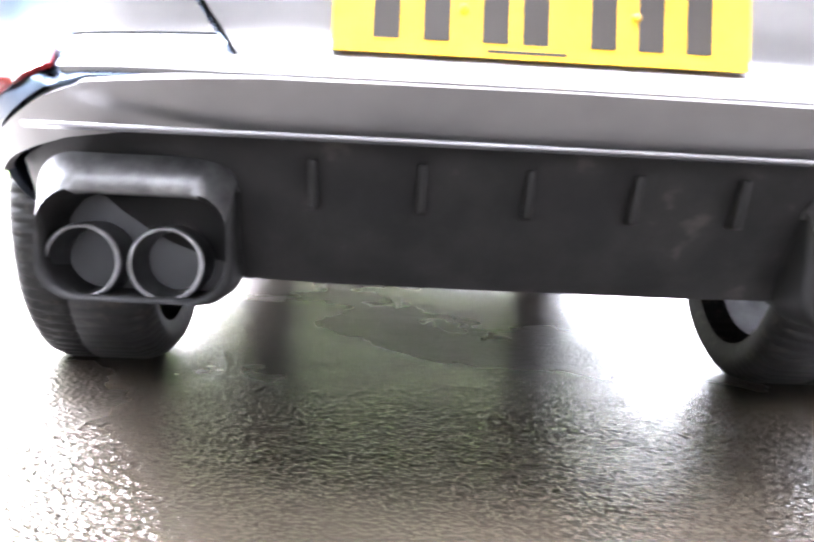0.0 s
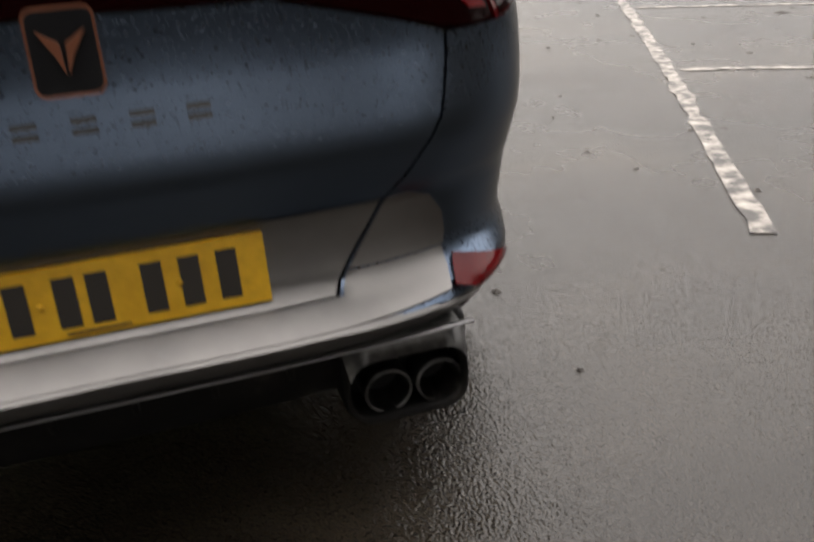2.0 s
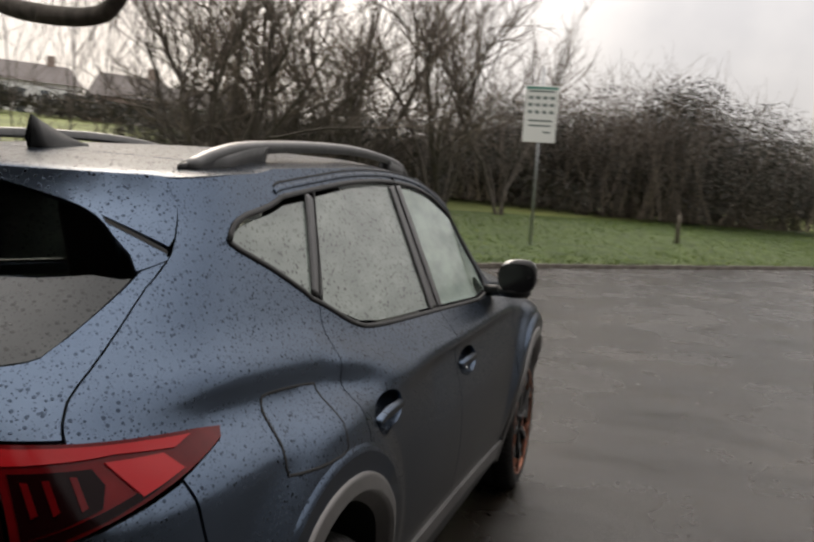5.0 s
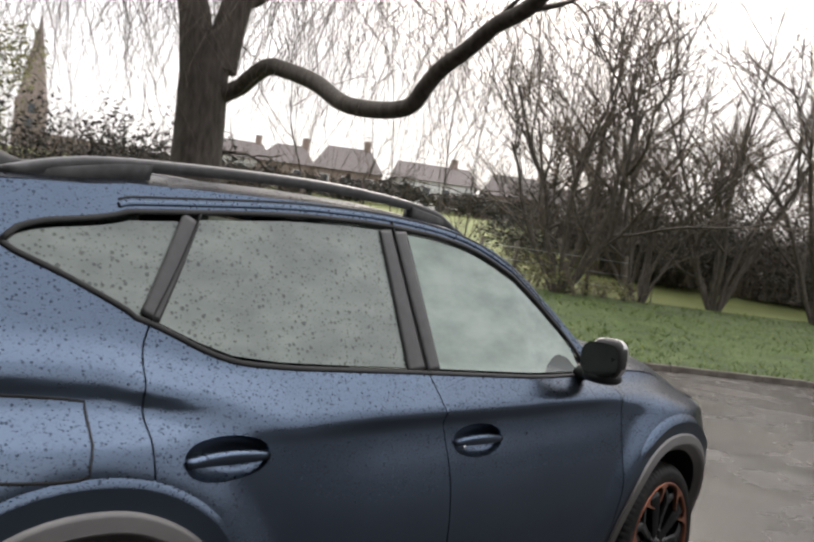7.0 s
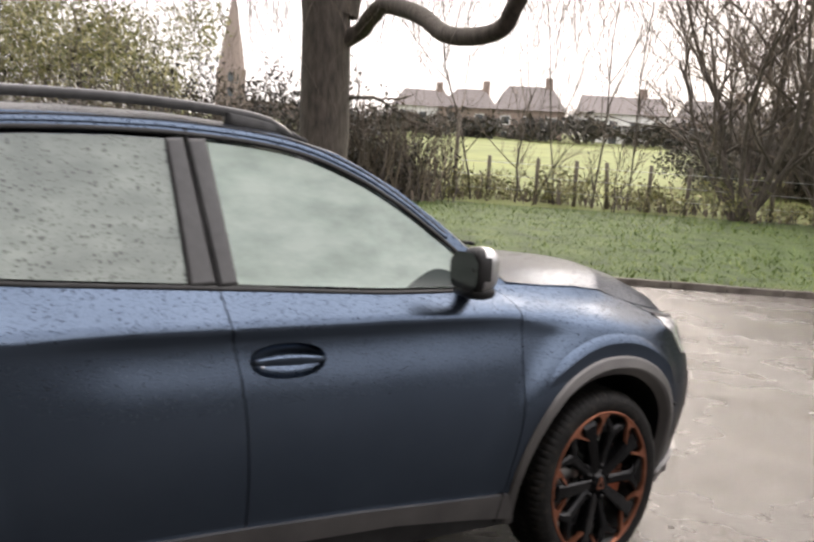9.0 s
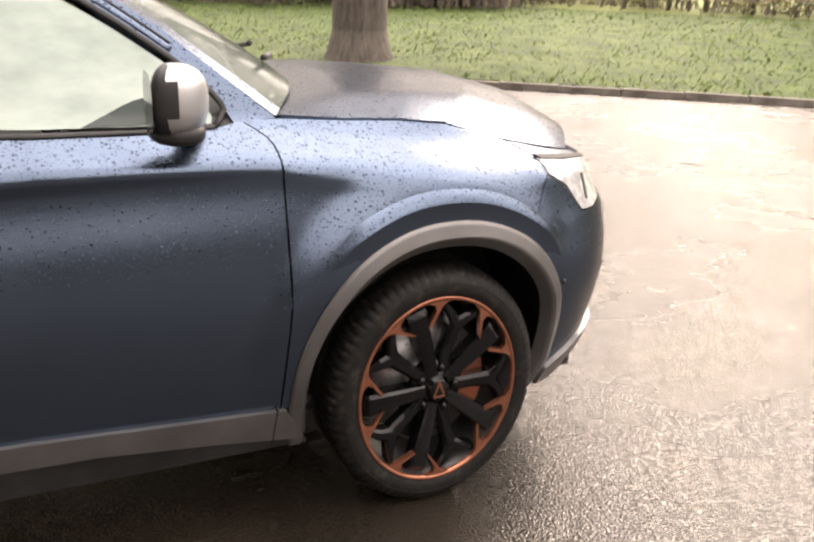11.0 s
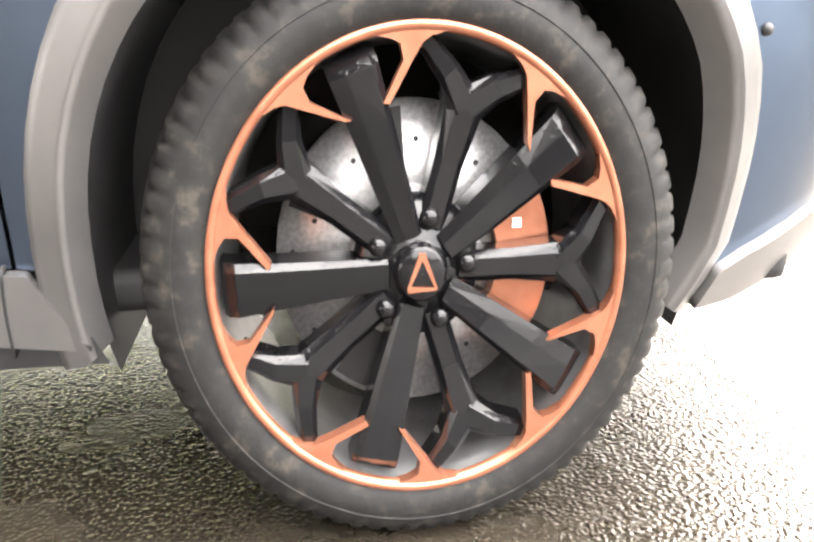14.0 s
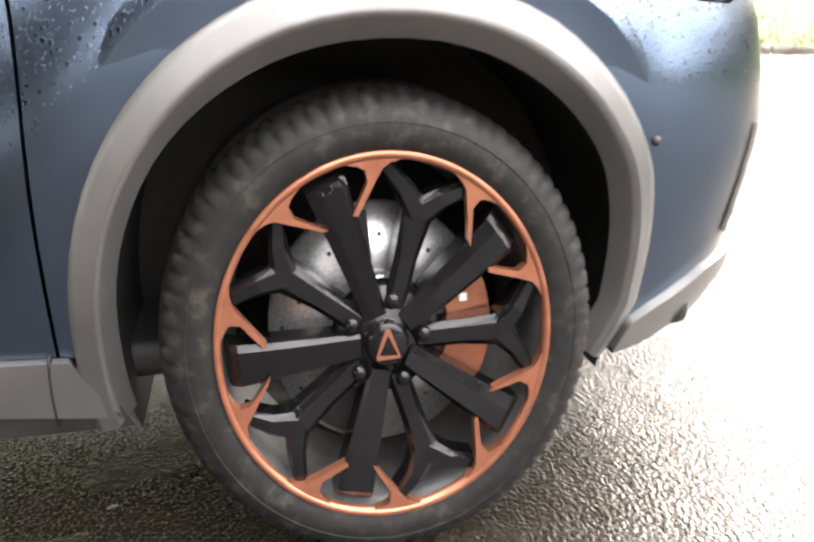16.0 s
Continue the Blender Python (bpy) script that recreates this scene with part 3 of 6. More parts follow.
ROOF_EDGE = [(-0.655, 1.521), (-0.4, 1.532), (-0.05, 1.545), (0.4, 1.572), (0.8, 1.592), (1.1, 1.598), (1.4, 1.582), (1.6, 1.535), (1.83, 1.432), (2.0, 1.325), (2.15, 1.205), (2.255, 1.122)]
TAIL_SEAM = smooth2([(-0.655, 1.521), (-0.609, 1.463), (-0.593, 1.374), (-0.634, 1.315), (-0.657, 1.223), (-0.697, 1.159), (-0.696, 1.110)])


def shift(line, ds=0.0, dz=0.0):
    return [(s + ds, z + dz) for s, z in line]


G = 0.0026
front_door = panel("front_door", [(2.10, 1.100)] + [(s, z - 0.004) for s, z in WIN_BOTTOM[::-1] if 1.165 < s < 2.09] + shift(B_SEAM, G) + shift(F_SEAM[::-1], -G), holes=(pocket(*FRONT_POCKET),))
rear_door = panel("rear_door", [(s, z - 0.004) for s, z in WIN_BOTTOM[::-1] if 0.245 < s < 1.155] + [(0.2385, 1.2345)] + shift([q for q in REAR_SEAM if q[1] < 1.225], G)
                  + arch(YR, 0.428, 0.49, 66, 8) + [(0.497, 0.432)] + shift(B_SEAM[::-1], -G), holes=(pocket(*REAR_POCKET),))
panel("rear_quarter", shift([q for q in REAR_SEAM if q[1] < 1.225][::-1], -G) + [(0.2325, 1.2355)] + [(s, z - 0.004) for s, z in WIN_BOTTOM[::-1] if s < 0.23] + [(s - 0.012, z) for s, z in WIN_TOP[:3]]
      + [(s, z + 0.006) for s, z in WIN_TOP if -0.2 < s and z > 1.13] + [(2.15, 1.108), (2.255, 1.118)] + ROOF_EDGE[::-1][1:] + shift(TAIL_SEAM, G)
      + [(-0.693, 1.104), (-0.558, 1.094), (-0.43, 1.082), (-0.352, 1.072), (-0.366, 1.056), (-0.43, 1.043), (-0.505, 1.026), (-0.47, 0.93), (-0.42, 0.77)] + arch(YR, 0.428, 0.49, 142, 70)[1:])
panel("front_wing", shift(F_SEAM[::-1], G) + [(2.255, 1.116), (2.44, 1.105), (2.7, 1.099), (2.95, 1.083), (3.09, 1.052), (3.162, 1.026), (3.162, 0.989), (3.086, 0.9485), (2.9705, 0.8445)] + arch(YF, 0.428, 0.49, 48, 176) + [(2.243, 0.376)])

# windows
panel("quarter_window", smooth2([(-0.335, 1.397), (-0.25, 1.372), (-0.10, 1.338), (0.05, 1.299), (0.215, 1.252)]) + [(0.362, 1.487)] + smooth2([(0.345, 1.487), (0.04, 1.456), (-0.23, 1.432), (-0.32, 1.412), (-0.335, 1.397)])[1:-1],
      privacy, -0.004, 0.006, 0.03, label="dark tinted glass with rain")
panel("rear_door_window", [(0.25, 1.245), (0.36, 1.200), (0.46, 1.168), (0.60, 1.153), (0.78, 1.146), (1.095, 1.137), (1.08, 1.30), (1.065, 1.543), (0.9, 1.541), (0.676, 1.527), (0.385, 1.495)],
      privacy, -0.004, 0.006, 0.03, label="dark tinted glass with rain")
panel("front_door_window", [(1.19, 1.135), (1.5, 1.126), (1.9, 1.114), (2.095, 1.112)] + smooth2([(2.10, 1.125), (2.055, 1.205), (1.95, 1.285), (1.815, 1.37), (1.65, 1.449), (1.495, 1.505), (1.325, 1.533), (1.135, 1.543)]) + [(1.165, 1.33)],
      misted, -0.004, 0.0, 0.03, label="misted front side glass")
panel("clear_glass", smooth2([(1.80, 1.1165), (1.85, 1.136), (1.92, 1.166), (1.97, 1.172), (2.03, 1.156), (2.065, 1.13), (2.075, 1.1135)]), clear_dark, -0.0015, 0.0, 0.02, label="clear corner of the misted glass")
for line in (WIN_BOTTOM, WIN_TOP):
    part("window_surround", skin_strip(line[::2], 0.014, 0.005), black_plastic, car, "dark window surround")
    part("window_surround", flip(skin_strip(line[::2], 0.014, 0.005)), black_plastic, car)
for k in range(2):
    fix = flip if k else (lambda b: b)
    part("window_moulding", fix(skin_strip([(s, z + 0.021) for s, z in WIN_TOP if 0.12 < s < 2.05][::3], 0.014, 0.004)), paint, car)
    part("window_moulding", fix(skin_strip([(s, z + 0.035) for s, z in WIN_TOP if 0.12 < s < 2.05][::3], 0.006, 0.0015)), gap_dark, car)
    part("pillar_cover", fix(skin_strip([(1.069, 1.545), (1.0925, 1.35), (1.1165, 1.13)], lambda f: 0.055 + 0.030 * f, 0.004)), pillar_film, car, "black door pillar cover")
    part("pillar_cover", fix(skin_strip([(1.134, 1.548), (1.1625, 1.35), (1.193, 1.13)], lambda f: 0.060 - 0.006 * f, 0.004)), pillar_film, car)
    part("pillar_cover", fix(skin_strip([(0.372, 1.497), (0.30, 1.36), (0.237, 1.25)], 0.05, 0.004)), pillar_film, car)
    part("door_gap", fix(skin_strip([(1.101, 1.575), (1.13, 1.35), (1.163, 1.122)], 0.006, 0.0062)), gap_dark, car)
    part("door_gap", fix(skin_strip([(0.40, 1.51), (0.32, 1.37), (0.238, 1.242)], 0.006, 0.0062)), gap_dark, car)

# grey cladding: arches and sills
def arch_ring(yc, a0, b0, a1, b1, start, end, lift0, lift1, x_of):
    """A strip between two arch lines, proud of the flank."""
    bm, rows = bmesh.new(), []
    for (s0, z0), (s1, z1) in zip(arch(yc, a0, b0, start, end, n=40), arch(yc, a1, b1, start, end, n=40)):
        row = [x_of(s0, z0) + skin_normal(s0, z0) * (lift0 - 0.02), x_of(s0, z0) + skin_normal(s0, z0) * lift0]
        for f in (0.33, 0.66):
            s, z = s0 + (s1 - s0) * f, z0 + (z1 - z0) * f
            row.append(x_of(s, z) + skin_normal(s, z) * (lift0 + (lift1 - lift0) * f))
        q = x_of(s1, z1) + skin_normal(s1, z1) * lift1
        rows.append([bm.verts.new(p) for p in row + [q]])
    for r0, r1 in zip(rows, rows[1:]):
        for k in range(4):
            bm.faces.new((r0[k], r0[k + 1], r1[k + 1], r1[k]))
    bmesh.ops.recalc_face_normals(bm, faces=bm.faces[:])
    return bm


def flare(yc, wide, rise):
    """The painted ridge over a wheel arch: it swells out, then breaks sharply to an upright band."""
    bm, rows = bmesh.new(), []
    rings = [arch(yc, a, b, 22, 150, n=48) for a, b in ((0.482 + 0.078 * wide, 0.560 + 0.09 * wide), (0.482 + 0.038 * wide, 0.560 + 0.044 * wide), (0.482 + 0.012 * wide, 0.560 + 0.014 * wide), (0.482, 0.560), (0.452, 0.526), (0.436, 0.507))]
    for i in range(49):
        w = min(1.0, 1.7 * math.sin(math.pi * i / 48) ** 1.3)
        row = []
        for ring, lift in zip(rings, (-0.008, 0.007, 0.0135, 0.0145, 0.004, 0.002)):
            s, z = ring[i]
            row.append(bm.verts.new(skin(s, z) + skin_normal(s, z) * (lift * w * rise - 0.014 * (1 - w))))
        rows.append(row)
    for r0, r1 in zip(rows, rows[1:]):
        for k in range(5):
            bm.faces.new((r0[k], r0[k + 1], r1[k + 1], r1[k]))
        bm.edges.get((r0[3], r1[3])).smooth = False
    bmesh.ops.recalc_face_normals(bm, faces=bm.faces[:])
    if sum(f.normal.x for f in bm.faces) < 0:
        bmesh.ops.reverse_faces(bm, faces=bm.faces[:])
    return bm


for yc, name, end in ((YF, "front_arch_trim", 191), (YR, "rear_arch_trim", 191)):
    for k in range(2):
        fix = flip if k else (lambda b: b)
        st = -10
        part(name, fix(arch_ring(yc, 0.440, 0.512, 0.410, 0.472, st, end, 0.006, 0.014, skin)), cladding, car, "pale grey wheel arch cladding")
        part("arch_lip", fix(arch_ring(yc, 0.410, 0.472, 0.384, 0.434, st, end, 0.014, -0.026, skin)), cladding, car)
        part("arch_flare", fix(flare(yc, *((0.55, 1.0) if yc > 1 else (0.3, 0.5)))), paint, car)
        bm = bmesh.new()
        rows = []
        for s, z in arch(yc, 0.390, 0.441, -16, 196, n=30):
            p = skin(s, max(z, 0.22))
            rows.append([bm.verts.new((x, s, z)) for x in (p.x - 0.022, p.x - 0.07, 0.42)])
        for r0, r1 in zip(rows, rows[1:]):
            for j in range(2):
                bm.faces.new((r0[j], r0[j + 1], r1[j + 1], r1[j]))
        part("arch_liner", fix(bm), black_plastic, car, "black wheel arch liner")
panel("sill_trim", [(0.505, 0.432), (1.245, 0.422), (1.65, 0.409), (2.235, 0.376), (2.288, 0.272), (2.05, 0.305), (1.77, 0.336), (1.2, 0.352), (0.54, 0.360)], cladding, 0.012, 0.014, label="pale grey sill cladding")
panel("sill_base", [(0.47, 0.372), (1.77, 0.342), (2.29, 0.285), (2.305, 0.245), (0.46, 0.245)], black_plastic, 0.0, 0.0, label="black lower sill")
for k in range(2):
    fix = flip if k else (lambda b: b)
    part("sill_joint", fix(skin_strip([(2.212, 0.385), (2.206, 0.33), (2.203, 0.27)], 0.005, 0.0135, 0)), gap_dark, car)

# flap, handles
FLAP = curve([(-0.19, 1.075, 0), (-0.16, 1.091, 0), (0.03, 1.078, 0), (0.062, 1.06, 0), (0.05, 0.96, 0), (0.025, 0.936, 0), (-0.175, 0.948, 0), (-0.207, 0.968, 0)], 0.02, True)
part("fuel_flap", patch(FLAP, off_skin(0.0012), 0.015, 0.003), paint, car, "rounded square fuel flap")
part("flap_gap", skin_strip([(p.x, p.y) for p in FLAP], 0.007, 0.0024, closed=True), gap_dark, car)


def handle(parent, y0, y1, z, fix):
    m, r = (y0 + y1) / 2, (y1 - y0) / 2
    ob = part("door_handle", fix(patch(pocket(y0, y1, z), lambda s, zz: skin(s, zz) + Vector((0.0008 - 0.045 * math.sqrt(max(0, 1 - ((s - m) / r) ** 2 - ((zz - z) / 0.055) ** 2)), 0, 0)), 0.010, 0.0)), paint, parent, "dark handle pocket with grip bar")
    line = [skin(m + (r - 0.004) * f, z - 0.004 + 0.006 * (1 - f * f)) + Vector((0.002 + 0.012 * (1 - f * f), 0, 0)) for f in np.linspace(-1, 1, 13)]
    bm = ribbon(line, [Vector((1, 0, -0.22)).normalized()] * 13, lambda f: 0.018 + 0.012 * math.sin(math.pi * f), 0.007, sink=0.010)
    part("grip", fix(bm), paint, ob, "painted grip bar")
    if not fix(bmesh.new()).verts and y0 > 1:
        b2 = bmesh.new()
        bmesh.ops.create_uvsphere(b2, u_segments=12, v_segments=8, radius=0.009)
        for v in b2.verts:
            v.co = skin(y0 + 0.03, z - 0.014) + Vector((0.016, 0, 0)) + v.co * 0.7
        part("lock_cover", fix(b2), chrome, ob, "small round lock cover")
    return ob


for k in range(2):
    fix = flip if k else (lambda b: b)
    handle(front_door, *FRONT_POCKET, fix)
    handle(rear_door, *REAR_POCKET, fix)

# tail: tailgate, lamps, bumper
glass_low = smooth2([(-0.735, 1.240), (-0.752, 1.222), (-0.80, 1.212), (-0.922, 1.205), (-1.2, 1.204), (S_REAR, 1.203)])
glass_up = smooth2([(S_REAR, 1.52), (-1.25, 1.507), (-0.971, 1.474), (-0.816, 1.436), (-0.70, 1.36)])
panel("tailgate_frame", sym([(S_REAR, 1.137), (-1.18, 1.136), (-0.983, 1.131), (-0.806, 1.118), (-0.70, 1.111)] + shift(TAIL_SEAM[::-1], -G)[1:-7] + [(-0.598, 1.37), (-0.66, 1.345), (-0.69, 1.30), (-0.728, 1.243)] + shift(glass_low, 0, -0.004)),
      both=False, step=0.015)
panel("rear_window", sym(glass_low[::-1] + [(-0.735, 1.24), (-0.715, 1.27), (-0.676, 1.333), (-0.70, 1.332), (-0.76, 1.339), (-0.86, 1.331), (-1.0, 1.328), (S_REAR, 1.327)]), rear_glass, -0.003, 0.0, 0.03, both=False, label="wet dark rear glass")
panel("spoiler_blade", sym([(S_REAR, 1.33), (-1.0, 1.331), (-0.86, 1.334), (-0.76, 1.342), (-0.70, 1.335), (-0.676, 1.337), (-0.70, 1.362)] + glass_up[::-1][1:]), shade_glass, 0.001, 0.004, 0.03, both=False, label="clear dark upper part of the rear glass")
panel("spoiler_edge", sym(glass_up[:-1] + [(-0.806, 1.438), (-0.61, 1.385), (-0.600, 1.40), (-0.612, 1.463), (-0.658, 1.521), (-0.75, 1.5205), (S_REAR, 1.5205)]), paint, 0.006, 0.02, 0.02, both=False)
panel("spoiler_side", [(-0.672, 1.342), (-0.70, 1.37), (-0.80, 1.428), (-0.61, 1.372), (-0.60, 1.362)], paint, 0.004, 0.01, 0.015)
panel("spoiler_gap", [(-0.605, 1.372), (-0.61, 1.380), (-0.80, 1.437), (-0.806, 1.431)], gap_dark, 0.003, 0.0, 0.01)
tailgate = panel("tailgate", sym([(S_REAR, 0.697), (-1.007, 0.697), (-0.980, 0.738), (-0.935, 0.834), (-0.921, 0.972), (-1.0, 0.998), (-1.10, 1.025), (-1.19, 1.046), (S_REAR, 1.05)]), both=False)
panel("plate_surround", sym([(S_REAR, 0.548), (-1.067, 0.548), (-1.008, 0.694), (S_REAR, 0.694)]), cladding, both=False, label="grey recessed panel round the number plate")
panel("light_bar", sym([(S_REAR, 1.055), (-1.19, 1.05), (-1.10, 1.03), (-1.0, 1.003), (-0.922, 0.978), (-0.86, 0.974), (-0.812, 0.974), (-0.810, 1.113), (-0.983, 1.127), (-1.18, 1.132), (S_REAR, 1.133)]), red_dark, 0.004, 0.012, both=False, label="dark red full width light panel")
# the strip's brightness is a reflection held in its base colour
part("light_strip", skin_strip([(2 * S_REAR + 0.815, 1.105), (2 * S_REAR + 0.983, 1.118), (2 * S_REAR + 1.18, 1.1235), (S_REAR, 1.1245), (-1.18, 1.1235), (-0.983, 1.118), (-0.815, 1.105)], 0.026, 0.008), red_bright, car, "red light strip with reflected sky in its colour")
lamp_out = [(-0.803, 1.111), (-0.693, 1.103), (-0.558, 1.093), (-0.43, 1.081), (-0.356, 1.071), (-0.37, 1.057), (-0.43, 1.045), (-0.508, 1.030), (-0.635, 1.006), (-0.731, 0.986), (-0.791, 0.974), (-0.803, 0.974)]
panel("tail_lamp", lamp_out, red_lamp, 0.006, 0.014, 0.012, label="wrap round red tail lamp")
# brighter facets of the unlit lamp: their sheen is painted as lighter red
panel("lamp_glow", [(-0.795, 1.104), (-0.69, 1.097), (-0.56, 1.087), (-0.45, 1.076), (-0.50, 1.066), (-0.62, 1.079), (-0.795, 1.083)], red_bright, 0.009, 0.004, 0.012)
panel("lamp_glow", [(-0.645, 1.072), (-0.53, 1.064), (-0.50, 1.038), (-0.60, 1.02)], red_bright, 0.009, 0.004, 0.012)
panel("lamp_segment", [(-0.79, 1.074), (-0.668, 1.068), (-0.655, 1.045), (-0.67, 1.018), (-0.73, 1.004), (-0.79, 0.992)], red_dark, 0.008, 0.003, 0.012)
for s0 in (-0.775, -0.745, -0.705):
    panel("lamp_element", [(s0, 1.062), (s0 + 0.010, 1.061), (s0 + 0.014, 1.022), (s0 + 0.004, 1.018)], red_lamp, 0.010, 0.003, 0.01)
panel("lamp_edge", [(-0.79, 0.990), (-0.73, 1.002), (-0.63, 1.022), (-0.52, 1.044), (-0.508, 1.036), (-0.635, 1.010), (-0.731, 0.990), (-0.79, 0.979)], red_dark, 0.0085, 0.002, 0.01)
panel("lamp_segment", [(-0.88, 1.035), (-0.825, 1.045), (-0.822, 0.995), (-0.86, 0.998)], red_lamp, 0.007, 0.003, 0.01)
panel("lamp_segment", [(-1.07, 1.078), (-0.93, 1.074), (-0.93, 1.071), (-1.07, 1.075)], red_lamp, 0.007, 0.001, 0.01)
panel("bumper_corner", [(-1.061, 0.545), (-1.0, 0.70), (-0.974, 0.738), (-0.929, 0.834), (-0.915, 0.970), (-0.80, 0.970), (-0.731, 0.980), (-0.635, 1.0), (-0.512, 1.022), (-0.477, 0.93), (-0.427, 0.77)]
      + arch(YR, 0.428, 0.49, 144, 184)[1:] + [(-0.42, 0.33), (-0.55, 0.375), (-0.70, 0.441), (-0.74, 0.462), (-0.84, 0.497), (-0.90, 0.511), (-1.061, 0.516)], paint)
panel("bumper_inset", [(-1.044, 0.578), (-0.999, 0.698), (-0.962, 0.700), (-0.915, 0.680), (-0.884, 0.642), (-0.871, 0.60), (-0.870, 0.576)], cladding, 0.004, 0.006, 0.012, label="grey moulded inset beside the tailgate")
panel("bumper_shelf", sym([(S_REAR, 0.516), (-1.06, 0.516), (-0.870, 0.520), (-0.866, 0.546), (-0.872, 0.573), (-1.046, 0.575), (-1.054, 0.545), (S_REAR, 0.545)]), cladding, 0.004, 0.008, both=False, label="grey bumper ledge")
panel("bumper_lip", sym([(S_REAR, 0.460), (-0.95, 0.457), (-0.85, 0.446), (-0.74, 0.420), (-0.66, 0.398), (-0.62, 0.405), (-0.70, 0.435), (-0.74, 0.456), (-0.84, 0.491), (-0.90, 0.505), (-1.087, 0.510), (S_REAR, 0.511)]), cladding, 0.006, 0.014, both=False, label="grey bumper lip")
panel("rear_reflector", [(-0.862, 0.522), (-0.852, 0.553), (-0.70, 0.515), (-0.685, 0.486), (-0.70, 0.470), (-0.79, 0.498)], red_lamp, 0.007, 0.006, 0.01, label="red bumper reflector")
panel("diffuser", sym([(S_REAR, 0.245), (-1.15, 0.245), (-0.9, 0.25), (-0.55, 0.26), (-0.43, 0.27), (-0.425, 0.33), (-0.55, 0.372), (-0.64, 0.405), (-0.74, 0.417), (-0.86, 0.443), (-0.95, 0.453), (S_REAR, 0.457)]), dirty_black, -0.03, 0.0, 0.03, both=False, label="dirty black plastic diffuser")
for xs in (-0.28, -0.14, 0.0, 0.14, 0.28):
    bm = block(bmesh.new(), (xs - 0.006, -0.812, 0.365), (xs + 0.006, -0.75, 0.43), 0.004)
    for v in bm.verts:
        v.co.y += (0.43 - v.co.z) * 0.35
    part("diffuser_fin", bm, dirty_black, car)
part("diffuser_edge", ribbon([Vector((x, -0.868 + 0.09 * abs(x) ** 3, 0.452)) for x in np.linspace(-0.62, 0.62, 25)], [Vector((0, -1, 0.2)).normalized()] * 25, 0.006, 0.012), bright_trim, car, "thin bright edge")


def rounded_rect(cx, cz, w, h, r, n=6):
    pts = []
    for sx, sz, a0 in ((1, 1, 0), (-1, 1, 90), (-1, -1, 180), (1, -1, 270)):
        pts += [(cx + sx * (w / 2 - r) + r * math.cos(radians(a0 + 90 * i / n)), cz + sz * (h / 2 - r) + r * math.sin(radians(a0 + 90 * i / n))) for i in range(n + 1)]
    return pts


for sx in (-1, 1):
    hood = empty("exhaust_finisher")
    hood.parent = car
    bm = bmesh.new()
    out, rim, inn = (rounded_rect(sx * 0.505, z, w, h, r) for z, w, h, r in ((0.329, 0.254, 0.192, 0.042), (0.308, 0.240, 0.142, 0.05), (0.307, 0.230, 0.130, 0.05)))
    rings = [[bm.verts.new((x, y, z)) for x, z in ring] for ring, y in ((out, -0.70), (out, -0.775), (rim, -0.808), (inn, -0.78), (inn, -0.62))]
    for r0, r1 in zip(rings, rings[1:]):
        for i in range(len(r0)):
            bm.faces.new((r0[i], r0[(i + 1) % len(r0)], r1[(i + 1) % len(r1)], r1[i]))
    bmesh.ops.recalc_face_normals(bm, faces=bm.faces[:])
    # the upward faces take the lighter steel: sky light put into colour
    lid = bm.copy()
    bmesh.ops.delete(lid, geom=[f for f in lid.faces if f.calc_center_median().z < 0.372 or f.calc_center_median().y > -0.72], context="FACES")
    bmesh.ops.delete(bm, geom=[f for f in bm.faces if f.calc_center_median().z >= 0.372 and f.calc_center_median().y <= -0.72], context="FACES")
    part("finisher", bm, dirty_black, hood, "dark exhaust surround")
    part("finisher_hood", lid, exhaust_metal, hood, "dull metal top edge with sky light in its colour")
    bm = bmesh.new()
    bm.faces.new([bm.verts.new((x, -0.70, z)) for x, z in inn])
    part("finisher_back", bm, black_plastic, hood, smooth=False)
    for dx in (-0.054, 0.054):
        bm = bmesh.new()
        lathe(bm, [(0.044, 0), (0.049, 0.002), (0.050, 0.012), (0.049, 0.15)], 40)
        lathe(bm, [(0.044, 0), (0.042, 0.02), (0.040, 0.16)], 40)
        for v in bm.verts:
            x, y, z = v.co
            v.co = (sx * 0.522 + dx + y, -0.775 + x, 0.284 + z)
        part("tailpipe", bm, pipe_metal, hood, "round tail pipe")
        bm = bmesh.new()
        lathe(bm, [(0.0435, 0.003), (0.0440, -0.003), (0.0470, -0.004), (0.0500, -0.001), (0.0505, 0.004)], 40)
        for v in bm.verts:
            x, y, z = v.co
            v.co = (sx * 0.522 + dx + y, -0.775 + x, 0.284 + z)
        part("tailpipe_lip", bm, exhaust_metal, hood, "brighter metal pipe edge")
        bm = bmesh.new()
        lathe(bm, [(0.0005, 0.10), (0.039, 0.10)], 24)
        for v in bm.verts:
            x, y, z = v.co
            v.co = (sx * 0.522 + dx + y, -0.775 + x, 0.284 + z)
        part("tailpipe_bore", bm, gap_dark, hood)

# plate, badge, wiper
def on_tail(x, z, d=0.0):
    """A place on the tailgate by its x."""
    n = tail_square(z)
    f = min(0.999, abs(x) / half(Y_BACK - 0.16, z))
    g = (1 - f ** n) ** (1 / n)
    return Vector((x, Y_BACK - (Y_BACK - tail_y(z)) * g - d, z))


